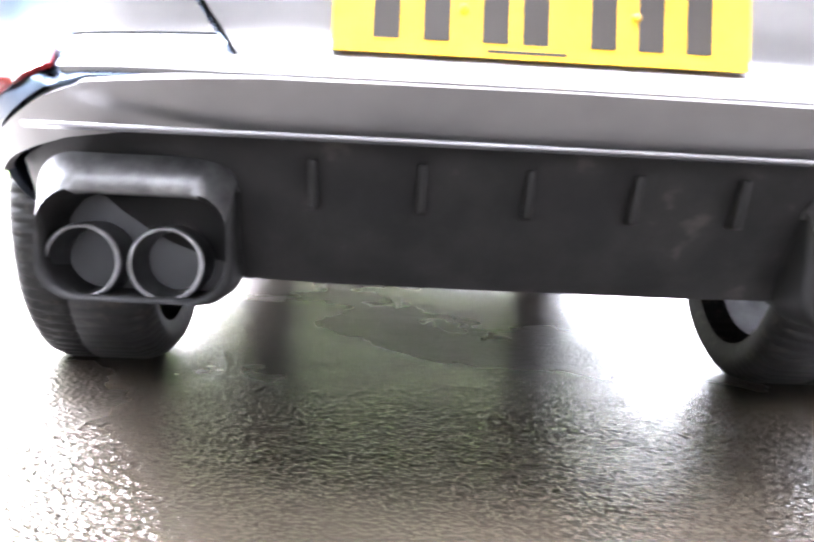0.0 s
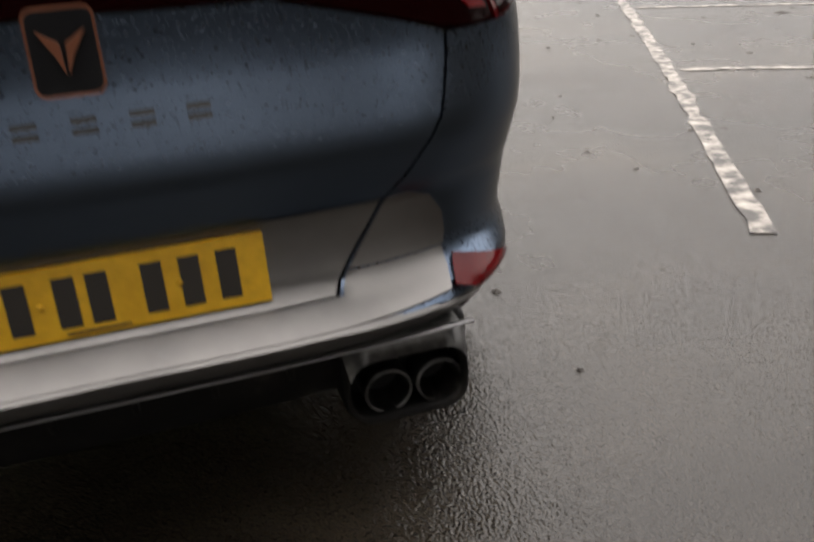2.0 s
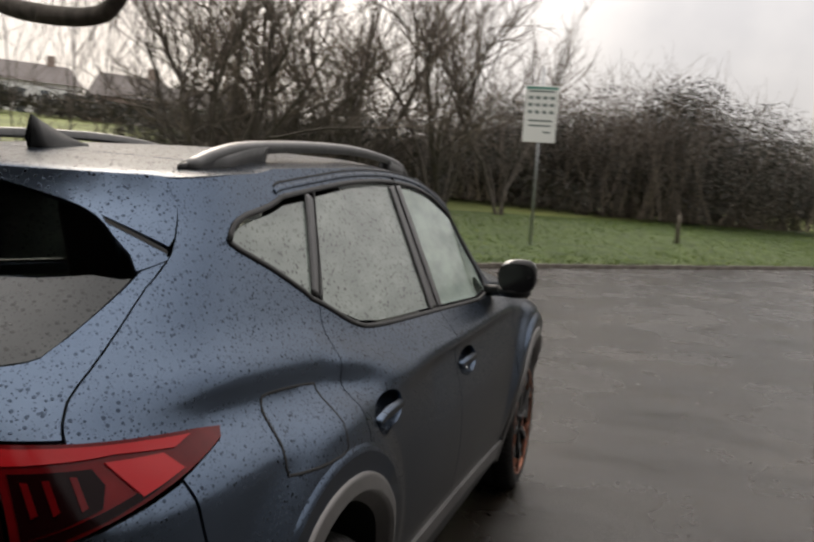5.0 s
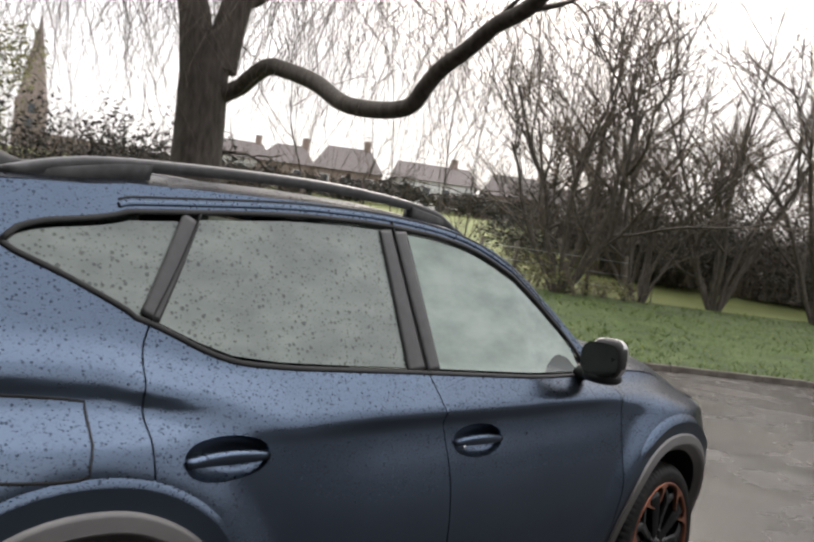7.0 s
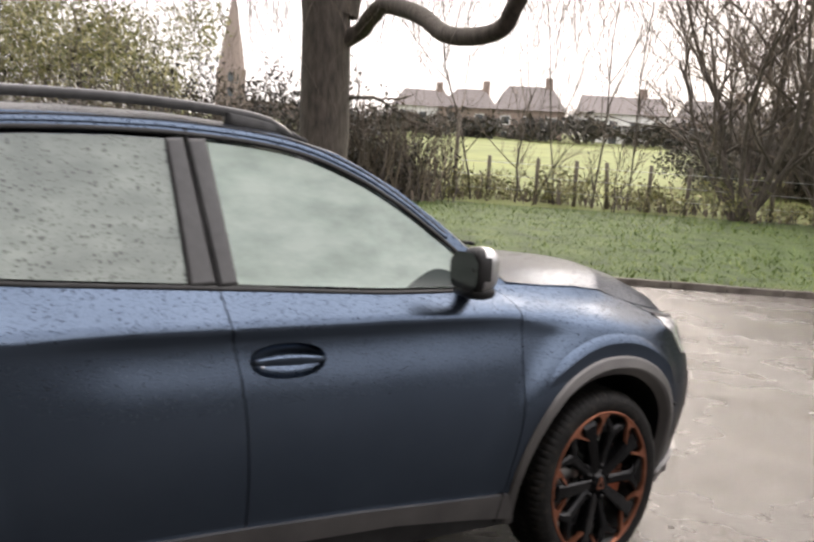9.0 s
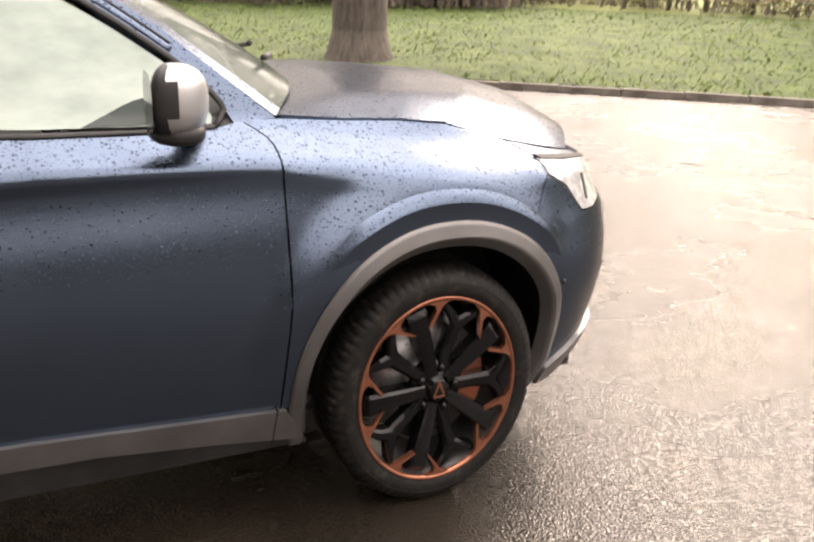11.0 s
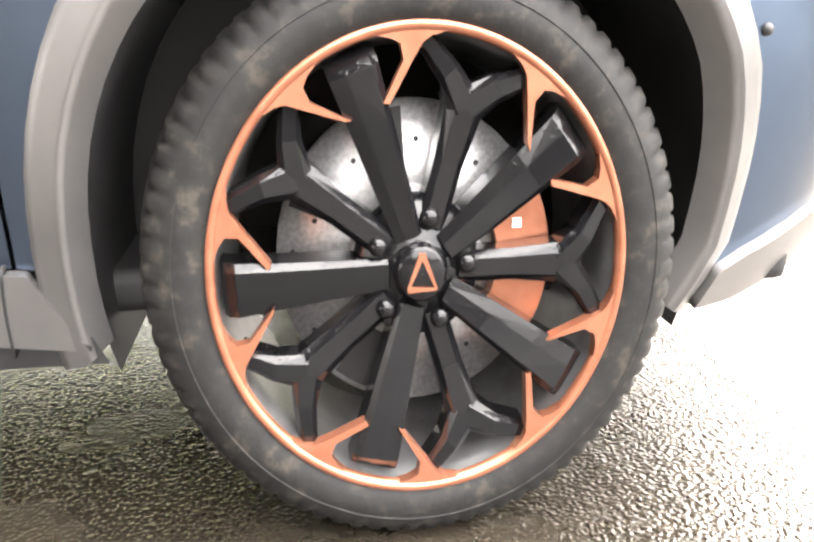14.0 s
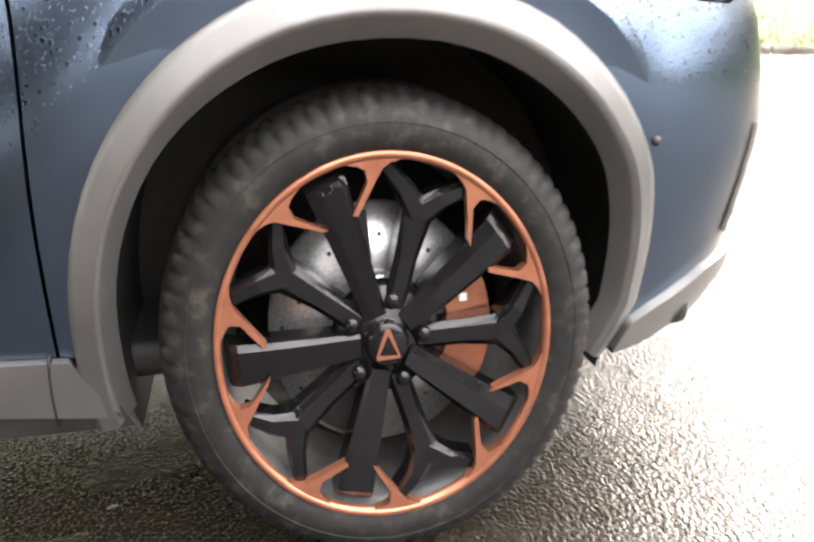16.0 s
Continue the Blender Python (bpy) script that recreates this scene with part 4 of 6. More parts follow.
plate = empty("number_plate")
plate.parent = car
plate["label"] = "yellow rear number plate"


def plate_at(u, v, d):
    a, b = on_tail(0, 0.563), on_tail(0, 0.683)
    p = a.lerp(b, v)
    p.x = u
    p.y -= d
    return p


bm = bmesh.new()
outl = rounded_rect(0, 0.5, 0.522, 1.0, 0.01)
front = [bm.verts.new(plate_at(x, min(max(z, 0), 1), 0.014)) for x, z in outl]
back = [bm.verts.new(plate_at(x, min(max(z, 0), 1), 0.004)) for x, z in outl]
bm.faces.new(front)
for i in range(len(outl)):
    bm.faces.new((front[i], back[i], back[(i + 1) % len(outl)], front[(i + 1) % len(outl)]))
bmesh.ops.recalc_face_normals(bm, faces=bm.faces[:])
part("plate_board", bm, plate_yellow, plate, smooth=False)
for x0 in (-0.195, -0.133, -0.060, -0.010, 0.075, 0.135, 0.196):
    bm = bmesh.new()
    q = [bm.verts.new(plate_at(x0 + dx, v, 0.0155)) for dx, v in ((-0.017, 0.15), (0.017, 0.15), (0.017, 0.85), (-0.017, 0.85))]
    bm.faces.new(q)
    part("plate_bar", bm, plate_black, plate, smooth=False)
for x0, v in ((0.115, 0.5), (-0.1, 0.5)):
    bm = bmesh.new()
    bmesh.ops.create_uvsphere(bm, u_segments=12, v_segments=8, radius=0.006)
    for w in bm.verts:
        w.co = plate_at(x0, v, 0.015) + w.co
    part("plate_screw", bm, plate_yellow, plate)
bm = bmesh.new()
q = [bm.verts.new(plate_at(dx, v, 0.0155)) for dx, v in ((-0.07, 0.05), (0.03, 0.05), (0.03, 0.085), (-0.07, 0.085))]
bm.faces.new(q)
part("plate_bar", bm, plate_black, plate, smooth=False)

badge = empty("tail_badge")
badge.parent = car
BX, BZ = 0.022, 1.008


def badge_at(x, z, d):
    return on_tail(BX + x, BZ + z, d)


for name, w, h, r, d0, d1, mat, lab in (("badge_rim", 0.098, 0.120, 0.016, 0.0, 0.008, copper, "copper rim"), ("badge_face", 0.090, 0.112, 0.013, 0.002, 0.0095, gloss_black, "black face")):
    bm = bmesh.new()
    o = rounded_rect(0, 0, w, h, r)
    a, b = [bm.verts.new(badge_at(x, z, d0)) for x, z in o], [bm.verts.new(badge_at(x, z, d1)) for x, z in o]
    bm.faces.new(b)
    for i in range(len(o)):
        bm.faces.new((a[i], a[(i + 1) % len(o)], b[(i + 1) % len(o)], b[i]))
    bmesh.ops.recalc_face_normals(bm, faces=bm.faces[:])
    part(name, bm, mat, badge, lab, smooth=False)
for side in (-1, 1):
    bm = bmesh.new()
    pts = [(side * 0.034, 0.03), (side * 0.004, 0.012), (side * 0.002, -0.03), (side * 0.012, -0.006)]
    f, g = [bm.verts.new(badge_at(x, z, 0.0125)) for x, z in pts], [bm.verts.new(badge_at(x, z, 0.009)) for x, z in pts]
    bm.faces.new(f)
    for i in range(4):
        bm.faces.new((f[i], g[i], g[(i + 1) % 4], f[(i + 1) % 4]))
    bmesh.ops.recalc_face_normals(bm, faces=bm.faces[:])
    part("badge_shape", bm, copper, badge, smooth=False)
for k in range(5):
    bm = bmesh.new()
    xm = BX - 0.158 + 0.082 * k
    for dz in (0.0, 0.016):
        p = [on_tail(xm + dx, 0.893 + dz + z2, d) for dx, z2, d in ((-0.018, 0, 0.006), (0.018, 0, 0.006), (0.018, 0.008, 0.006), (-0.018, 0.008, 0.006), (-0.018, 0, -0.002), (0.018, 0, -0.002), (0.018, 0.008, -0.002), (-0.018, 0.008, -0.002))]
        v = [bm.verts.new(q) for q in p]
        for f in ((0, 1, 2, 3), (0, 4, 5, 1), (1, 5, 6, 2), (2, 6, 7, 3), (3, 7, 4, 0)):
            bm.faces.new([v[i] for i in f])
    part("letter_bar", bm, gloss_black, car, "dark raised lettering shape", smooth=False)

wiper = empty("rear_wiper")
wiper.parent = car
bm = bmesh.new()
cover = [(-0.008, 1.228), (-0.020, 1.265), (-0.010, 1.290), (0.012, 1.292), (0.04, 1.278), (0.15, 1.266), (0.24, 1.254), (0.262, 1.244), (0.266, 1.230), (0.24, 1.224), (0.10, 1.222)]
f, g = [bm.verts.new(on_tail(x, z, 0.035)) for x, z in cover], [bm.verts.new(on_tail(x, z, -0.005)) for x, z in cover]
h = [bm.verts.new(on_tail(x * 0.93 + 0.010, 1.248 + (z - 1.248) * 0.66, 0.044)) for x, z in cover]
bm.faces.new(h)
for i in range(len(cover)):
    j = (i + 1) % len(cover)
    bm.faces.new((f[i], g[i], g[j], f[j]))
    bm.faces.new((h[i], f[i], f[j], h[j]))
bmesh.ops.recalc_face_normals(bm, faces=bm.faces[:])
part("wiper_cover", bm, wiper_black, wiper, "black wiper arm cover")
bm = bmesh.new()
bmesh.ops.create_uvsphere(bm, u_segments=16, v_segments=10, radius=0.017)
for v in bm.verts:
    v.co += on_tail(-0.004, 1.284, 0.022)
part("wiper_pivot", bm, rail_grey, wiper, "grey pivot cap")
part("wiper_blade", tube(bmesh.new(), [on_tail(x, 1.226 - 0.02 * (x - 0.2), 0.028) for x in np.linspace(0.2, 0.395, 8)], 0.0085, 8), wiper_black, wiper)
part("wiper_blade", tube(bmesh.new(), [on_tail(x, 1.218 - 0.006 * abs(x) * 10 + 0.02, 0.02) for x in np.linspace(0.02, 0.30, 8)], 0.006, 6), gap_dark, wiper)

# roof, windscreen and bonnet
ROOF_S = [q[0] for q in ROOF_EDGE]
ROOF_CY = [-0.30, -0.17, 0.03, 0.42, 0.8, 1.1, 1.42, 1.66, 1.92, 2.13, 2.31, 2.45]
ROOF_CZ = [1.522, 1.545, 1.575, 1.612, 1.634, 1.64, 1.622, 1.572, 1.46, 1.355, 1.255, 1.165]


def roof(tau, t):
    s, z = lerp(tau, *sum(([i, q[0]] for i, q in enumerate(ROOF_EDGE)), [])), lerp(tau, *sum(([i, q[1]] for i, q in enumerate(ROOF_EDGE)), []))
    e = skin(s, z)
    cy, cz = float(np.interp(tau, range(12), ROOF_CY)), float(np.interp(tau, range(12), ROOF_CZ))
    a = abs(t)
    yy = cy + (e.y - cy) * a * a
    if tau < 2:
        yy += (on_tail(e.x * t, 1.521).y - yy) * (1 - tau / 2) ** 1.5
    return Vector((e.x * t, yy, cz + (e.z - cz) * (0.45 * a * a + 0.55 * a ** 5)))


def roof_piece(name, t0, t1, w, mat, label="", lift=0.0):
    part(name, patch(straight([(t0, -w, 0), (t1, -w, 0), (t1, w, 0), (t0, w, 0)], 0.1), roof, 0.08, 0.012, lift), mat, car, label)


roof_piece("spoiler_top", 0.0, 1.97, 1.0, paint)
roof_piece("roof_panel", 2.0, 6.35, 1.0, paint)
roof_piece("windscreen", 6.4, 11.0, 0.93, screen_glass, "wet dark windscreen")
for sx in (-1, 1):
    part("screen_pillar", patch(straight([(6.35, 0.93 * sx, 0), (11.0, 0.93 * sx, 0), (11.0, sx, 0), (6.35, sx, 0)], 0.1), roof, 0.05, 0.0), paint, car)
    pts = [(1.35, 0.0), (1.9, 0.03), (2.6, 0.036), (3.5, 0.042), (4.5, 0.042), (5.5, 0.038), (6.0, 0.026), (6.35, 0.0)]
    line = curve([roof(t, 0.865 * sx) + Vector((0, 0, h)) for t, h in pts], 0.05)
    part("roof_rail", ribbon(line, [Vector((0.25 * sx, 0, 1)).normalized()] * len(line), 0.034, 0.014, sink=0.014), rail_grey, car, "dark grey satin roof rail")
    for t0, t1, rise in ((1.22, 2.75, 0.036), (6.6, 5.5, 0.030)):
        l2 = curve([roof(t0 + (t1 - t0) * f, 0.865 * sx) + Vector((0, 0, rise * f ** 0.8 - 0.004)) for f in np.linspace(0, 1, 7)], 0.03)
        part("rail_foot", ribbon(l2, [Vector((0.2 * sx, 0, 1)).normalized()] * len(l2), lambda f: 0.006 + 0.036 * min(1, f * 2.2) - 0.006 * f, 0.014, sink=0.03), rail_grey, car)
bm = bmesh.new()
rows = []
for f in np.linspace(0, 1, 8):
    y, hgt, w = 0.02 + 0.19 * f, 0.078 * (1 - f) ** 1.3 + 0.006, 0.026 * (0.35 + math.sin(math.pi * min(1, f + 0.25)) * 0.8)
    base = roof(2.0 + (y - 0.03) / 0.39, 0.05)
    rows.append([bm.verts.new(base + Vector((dx * w, 0 - hgt * 0.25 * (dz > 0), dz))) for dx, dz in ((-1, -0.01), (-0.75, hgt * 0.3), (-0.12, hgt * 0.95), (0.12, hgt * 0.95), (0.75, hgt * 0.3), (1, -0.01))])
for r0, r1 in zip(rows, rows[1:]):
    for k in range(5):
        bm.faces.new((r0[k], r0[k + 1], r1[k + 1], r1[k]))
bm.faces.new(rows[0][::-1])
bm.faces.new(rows[-1])
bmesh.ops.recalc_face_normals(bm, faces=bm.faces[:])
part("roof_antenna", bm, black_plastic, car, "shark fin aerial")

BON_S, BON_Z = [2.26, 2.44, 2.7, 2.95, 3.16, 3.44], [1.124, 1.110, 1.104, 1.088, 1.030, 0.974]
BON_CY, BON_CZ = [2.42, 2.58, 2.83, 3.07, 3.27, 3.43], [1.15, 1.165, 1.166, 1.15, 1.102, 1.02]


def bonnet(tau, t):
    i = range(6)
    e = skin(float(np.interp(tau, i, BON_S)), float(np.interp(tau, i, BON_Z)))
    cy, cz = float(np.interp(tau, i, BON_CY)), float(np.interp(tau, i, BON_CZ))
    a = abs(t)
    ridge = 0.008 * math.exp(-((a - 0.72) / 0.12) ** 2)
    return Vector((e.x * t, cy + (e.y - cy) * a * a, cz + (e.z - cz) * a ** 2.6 + ridge * math.sin(min(1, tau / 2) * math.pi / 2)))


part("bonnet", patch(straight([(0.0, -0.993, 0), (5.0, -0.993, 0), (5.0, 0.993, 0), (0.0, 0.993, 0)], 0.1), bonnet, 0.07, 0.008), paint, car)
part("cowl", patch(straight([(10.6, -0.9, 0), (11.6, -0.9, 0), (11.6, 0.9, 0), (10.6, 0.9, 0)], 0.1), lambda a, t: roof(min(a, 11), t) + Vector((0, max(0, a - 11) * 0.12, -0.03)), 0.1, 0.0), gap_dark, car, "black scuttle panel")
for x0, x1 in ((0.62, 0.10), (0.05, -0.42)):
    pts = [roof(10.3 + 0.35 * f, x0 + (x1 - x0) * f) + Vector((0, 0.02, 0.02)) for f in np.linspace(0, 1, 8)]
    part("screen_wiper", tube(bmesh.new(), pts, 0.009, 6), black_plastic, car, "black windscreen wiper")

# nose
panel("front_bumper", [(2.972, 0.842), (3.088, 0.946), (3.165, 0.905), (3.212, 0.822), (3.30, 0.817), (3.41, 0.832), (3.47, 0.94), (S_FRONT, 0.95), (S_FRONT, 0.33), (3.35, 0.325), (3.19, 0.318)] + arch(YF, 0.428, 0.49, -4, 46))
panel("headlamp", [(3.160, 0.984), (3.10, 0.950), (3.17, 0.908), (3.215, 0.827), (3.30, 0.822), (3.405, 0.84), (3.45, 0.953)], head_lamp, 0.004, 0.012, 0.014, label="clear headlamp")
panel("bonnet_lip", [(3.165, 0.991), (3.45, 0.960), (3.45, 0.970), (3.30, 0.994), (3.165, 1.024)], paint, 0.002, 0.008, 0.012)
panel("lamp_brow", [(3.16, 0.990), (3.45, 0.958), (3.45, 0.950), (3.16, 0.979)], gap_dark, 0.008, 0.004, 0.01)
panel("lamp_segment", [(3.29, 0.925), (3.31, 0.925), (3.275, 0.85), (3.262, 0.85)], gap_dark, 0.006, 0.003, 0.008)
panel("front_lip", [(3.128, 0.262), (3.13, 0.318), (3.17, 0.340), (3.30, 0.380), (3.5, 0.40), (S_FRONT, 0.40), (S_FRONT, 0.30), (3.5, 0.295), (3.3, 0.284), (3.2, 0.264)], cladding, 0.016, 0.03, label="pale grey front lip")
panel("front_intake", [(3.55, 0.45), (3.55, 0.72), (S_FRONT, 0.80), (S_FRONT, 0.42)], black_plastic, 0.004, 0.0, 0.03)
panel("flank_vent", [(3.36, 0.43), (3.385, 0.62), (3.42, 0.62), (3.40, 0.42)], black_plastic, 0.004, 0.0, 0.015)
bm = bmesh.new()
bmesh.ops.create_uvsphere(bm, u_segments=12, v_segments=8, radius=0.008)
for v in bm.verts:
    v.co = skin(3.09, 0.63) + v.co
part("parking_sensor", bm, black_plastic, car)

# door mirrors
for sx in (1, -1):
    mir = empty("door_mirror")
    mir.parent = car
    bm = bmesh.new()
    bmesh.ops.create_uvsphere(bm, u_segments=24, v_segments=16, radius=1)
    for v in bm.verts:
        x, y, z = v.co
        v.co = (0.900 + 0.090 * math.copysign(abs(x) ** 0.72, x), 1.98 + (0.075 if y > 0 else 0.045) * math.copysign(abs(y) ** 0.8, y) - 0.03 * x, 1.190 + 0.078 * math.copysign(abs(z) ** 0.75, z) + 0.012 * x)
    shell = bm.copy()
    bmesh.ops.delete(shell, geom=[f for f in shell.faces if f.calc_center_median().y < 1.965 or f.calc_center_median().z < 1.13], context="FACES")
    bmesh.ops.delete(bm, geom=[f for f in bm.faces if f.calc_center_median().y >= 1.965 and f.calc_center_median().z >= 1.13], context="FACES")
    part("mirror_cap", shell if sx > 0 else flip(shell), mirror_cap, mir, "satin silver mirror cap")
    part("mirror_housing", bm if sx > 0 else flip(bm), black_plastic, mir, "black mirror housing")
    bm = bmesh.new()
    bmesh.ops.create_uvsphere(bm, u_segments=24, v_segments=12, radius=1)
    for v in bm.verts:
        x, y, z = v.co
        v.co = (0.890 + 0.075 * math.copysign(abs(x) ** 0.75, x), 1.985 + 0.06 * y, 1.122 + 0.028 * math.copysign(abs(z) ** 0.8, z))
    part("mirror_base", bm if sx > 0 else flip(bm), black_plastic, mir, "black mirror underside")
    bm = bmesh.new()
    o = rounded_rect(0.902, 1.188, 0.160, 0.125, 0.05)
    bm.faces.new([bm.verts.new((x, 1.927 - 0.035 * (x - 0.905), z)) for x, z in o])
    part("mirror_glass", bm if sx > 0 else flip(bm), gloss_black, mir, "dark mirror glass", smooth=False)
    bm = tube(bmesh.new(), [Vector((0.75, 2.05, 1.108)), Vector((0.80, 2.03, 1.115)), Vector((0.86, 1.99, 1.125))], [0.03, 0.026, 0.03], 10)
    part("mirror_arm", bm if sx > 0 else flip(bm), black_plastic, mir)

# underside, cabin
part("underbody", block(bmesh.new(), (-0.70, -0.62, 0.27), (0.70, 3.25, 0.33), 0.02), gap_dark, car, "dark underbody")
part("inner_core", block(bmesh.new(), (-0.55, 0.5, 0.30), (0.55, 2.2, 0.9), 0.05), gap_dark, car)
for lo, hi in (((-0.74, 0.52, 0.30), (0.74, 2.2, 1.0)), ((-0.5, -0.55, 0.30), (0.5, 3.2, 0.95)), ((-0.70, -0.36, 0.84), (0.70, 0.55, 1.06)), ((-0.70, 2.2, 0.86), (0.70, 2.95, 0.98))):
    part("inner_core", block(bmesh.new(), lo, hi, 0.04), gap_dark, car)
for x0 in (-0.37, 0.37):
    seat = empty("car_seat")
    seat.parent = car
    bm = block(bmesh.new(), (x0 - 0.25, 1.02, 0.98), (x0 + 0.25, 1.55, 1.06), 0.05, 3)
    part("seat_cushion", bm, seat_cloth, seat)
    bm = block(bmesh.new(), (x0 - 0.24, 0.92, 1.0), (x0 + 0.24, 1.04, 1.40), 0.05, 3)
    for v in bm.verts:
        v.co.y -= (v.co.z - 1.0) * 0.3
        v.co.x = x0 + (v.co.x - x0) * (1 - 0.35 * max(0, v.co.z - 1.1))
    part("backrest", bm, seat_cloth, seat)
    bm = block(bmesh.new(), (x0 - 0.13, 0.79, 1.40), (x0 + 0.13, 0.88, 1.54), 0.035, 3)
    part("headrest", bm, seat_cloth, seat)
bm = bmesh.new()
ring = [Vector((0.36 + 0.175 * math.cos(a), 1.72 - 0.06 * math.sin(a), 1.135 + 0.165 * math.sin(a))) for a in np.linspace(0, 2 * math.pi, 33)]
tube(bm, ring, 0.016, 8, False)
for a in (0.2, math.pi - 0.2, -math.pi / 2):
    tube(bm, [Vector((0.36, 1.73, 1.135)), Vector((0.36 + 0.175 * math.cos(a), 1.72 - 0.06 * math.sin(a), 1.135 + 0.165 * math.sin(a)))], 0.018, 6)
part("steering_wheel", bm, seat_cloth, car, "dark steering wheel")
bm = block(bmesh.new(), (-0.72, 1.80, 1.0), (0.72, 2.2, 1.13), 0.05, 3)
part("dashboard", bm, seat_cloth, car)


# ---- wheels ----
def polar(r, deg):
    return (r * math.cos(radians(deg)), r * math.sin(radians(deg)) * HEIGHT)


def wheel_parts(w):
    R, W0, W1 = 0.343, -0.25, 0.0      # tyre radius, inner and outer face
    def wave(j, k):
        if 4 <= j <= 8 or 11 <= j <= 13:
            return (-0.005 if 5 <= j <= 8 else -0.0025) if (k + 2 * (j > 6)) % 6 < 2 else 0.0
        return 0.0
    prof = [(0.252, W1 - 0.006), (0.262, W1 + 0.004), (0.285, W1 + 0.010), (0.307, W1 + 0.007), (0.324, W1 - 0.003), (0.334, W1 - 0.012), (0.340, W1 - 0.026), (R, W1 - 0.05), (R, W1 - 0.09), (R - 0.006, W1 - 0.094), (R, W1 - 0.098),
            (R, W0 + 0.05), (0.334, W0 + 0.028), (0.329, W0 + 0.016), (0.30, W0 - 0.005), (0.252, W0 + 0.01)]
    bm = lathe(bmesh.new(), prof, 480, wave)
    for v in bm.verts:
        v.co.z *= HEIGHT
    tyre = part("tyre", bm, rubber, w, "dirty black road tyre")
    bm = lathe(bmesh.new(), [(0.300, W1 + 0.0078), (0.3015, W1 + 0.0095), (0.303, W1 + 0.0068)], 120)
    for v in bm.verts:
        v.co.z *= HEIGHT
    part("sidewall_rib", bm, rubber, tyre)
    bm = lathe(bmesh.new(), [(0.261, W1 + 0.003), (0.262, W1 - 0.01), (0.250, W1 - 0.02), (0.244, W1 - 0.05), (0.240, W1 - 0.10), (0.232, W1 - 0.19)], 120)
    for v in bm.verts:
        v.co.z *= HEIGHT
    rim = part("rim", bm, satin_cap, w, "dark satin alloy rim")
    bm = lathe(bmesh.new(), [(0.262, W1 - 0.002), (0.2615, W1 + 0.005), (0.2595, W1 + 0.008), (0.2515, W1 + 0.006), (0.2500, W1 - 0.006)], 150)
    for v in bm.verts:
        v.co.z *= HEIGHT
    part("rim_ring", bm, copper, rim, "copper rim ring")
    for k in range(5):
        t0 = 110.5 - 72 * k
        # straight spoke with a raised ridge
        bm = bmesh.new()
        rows = []
        for r, wd, x, h in ((0.040, 0.034, -0.016, 0.010), (0.10, 0.043, -0.014, 0.015), (0.17, 0.052, -0.010, 0.017), (0.225, 0.060, -0.008, 0.016), (0.238, 0.061, -0.012, 0.008), (0.244, 0.060, -0.022, 0.004)):
            c = Vector((0, math.cos(radians(t0)), math.sin(radians(t0))))
            n = Vector((0, -math.sin(radians(t0)), math.cos(radians(t0))))
            rows.append([bm.verts.new(c * r + n * (wd / 2 * e) + Vector((x + h * up - (0.035 if up == 0 else 0), 0, 0))) for e, up in ((-1, 0), (-1, 0.55), (-0.72, 1.0), (0.30, 0.72), (1, 0.4), (1, 0))])
        for r0, r1 in zip(rows, rows[1:]):
            for j in range(5):
                bm.faces.new((r0[j], r0[j + 1], r1[j + 1], r1[j]))
        bm.faces.new(rows[-1])
        for v in bm.verts:
            v.co.z *= HEIGHT
        bmesh.ops.recalc_face_normals(bm, faces=bm.faces[:])
        part("spoke", bm, alloy_black, rim, smooth=False)
        # forked spoke
        ty = 73 - 72 * k
        bm = bmesh.new()
        lines = [([(0.05, ty), (0.12, ty), (0.190, ty)], (0.036, 0.036, 0.048), (-0.022, -0.020, -0.012)),
                 ([(0.182, ty), (0.212, ty + 8.0), (0.243, ty + 16.0)], (0.042, 0.030, 0.022), (-0.012, -0.010, -0.015)),
                 ([(0.182, ty), (0.212, ty - 8.0), (0.243, ty - 16.0)], (0.042, 0.030, 0.022), (-0.012, -0.010, -0.015))]
        for pts, ws, xs in lines:
            rows = []
            co = [Vector((0, r * math.cos(radians(a)), r * math.sin(radians(a)))) for r, a in pts]
            for i, (p, wd, x) in enumerate(zip(co, ws, xs)):
                t = (co[min(i + 1, 2)] - co[max(i - 1, 0)]).normalized()
                n = Vector((1, 0, 0)).cross(t)
                rows.append([bm.verts.new(p + n * (wd / 2 * e) + Vector((x + up, 0, 0))) for e, up in ((-1, -0.03), (-1, 0.002), (-0.55, 0.010), (0.55, 0.010), (1, 0.002), (1, -0.03))])
            for r0, r1 in zip(rows, rows[1:]):
                for j in range(5):
                    bm.faces.new((r0[j], r0[j + 1], r1[j + 1], r1[j]))
            bm.faces.new(rows[-1])
            bm.faces.new(rows[0][::-1])
        for v in bm.verts:
            v.co.z *= HEIGHT
        bmesh.ops.recalc_face_normals(bm, faces=bm.faces[:])
        part("forked_spoke", bm, alloy_black, rim, smooth=False)
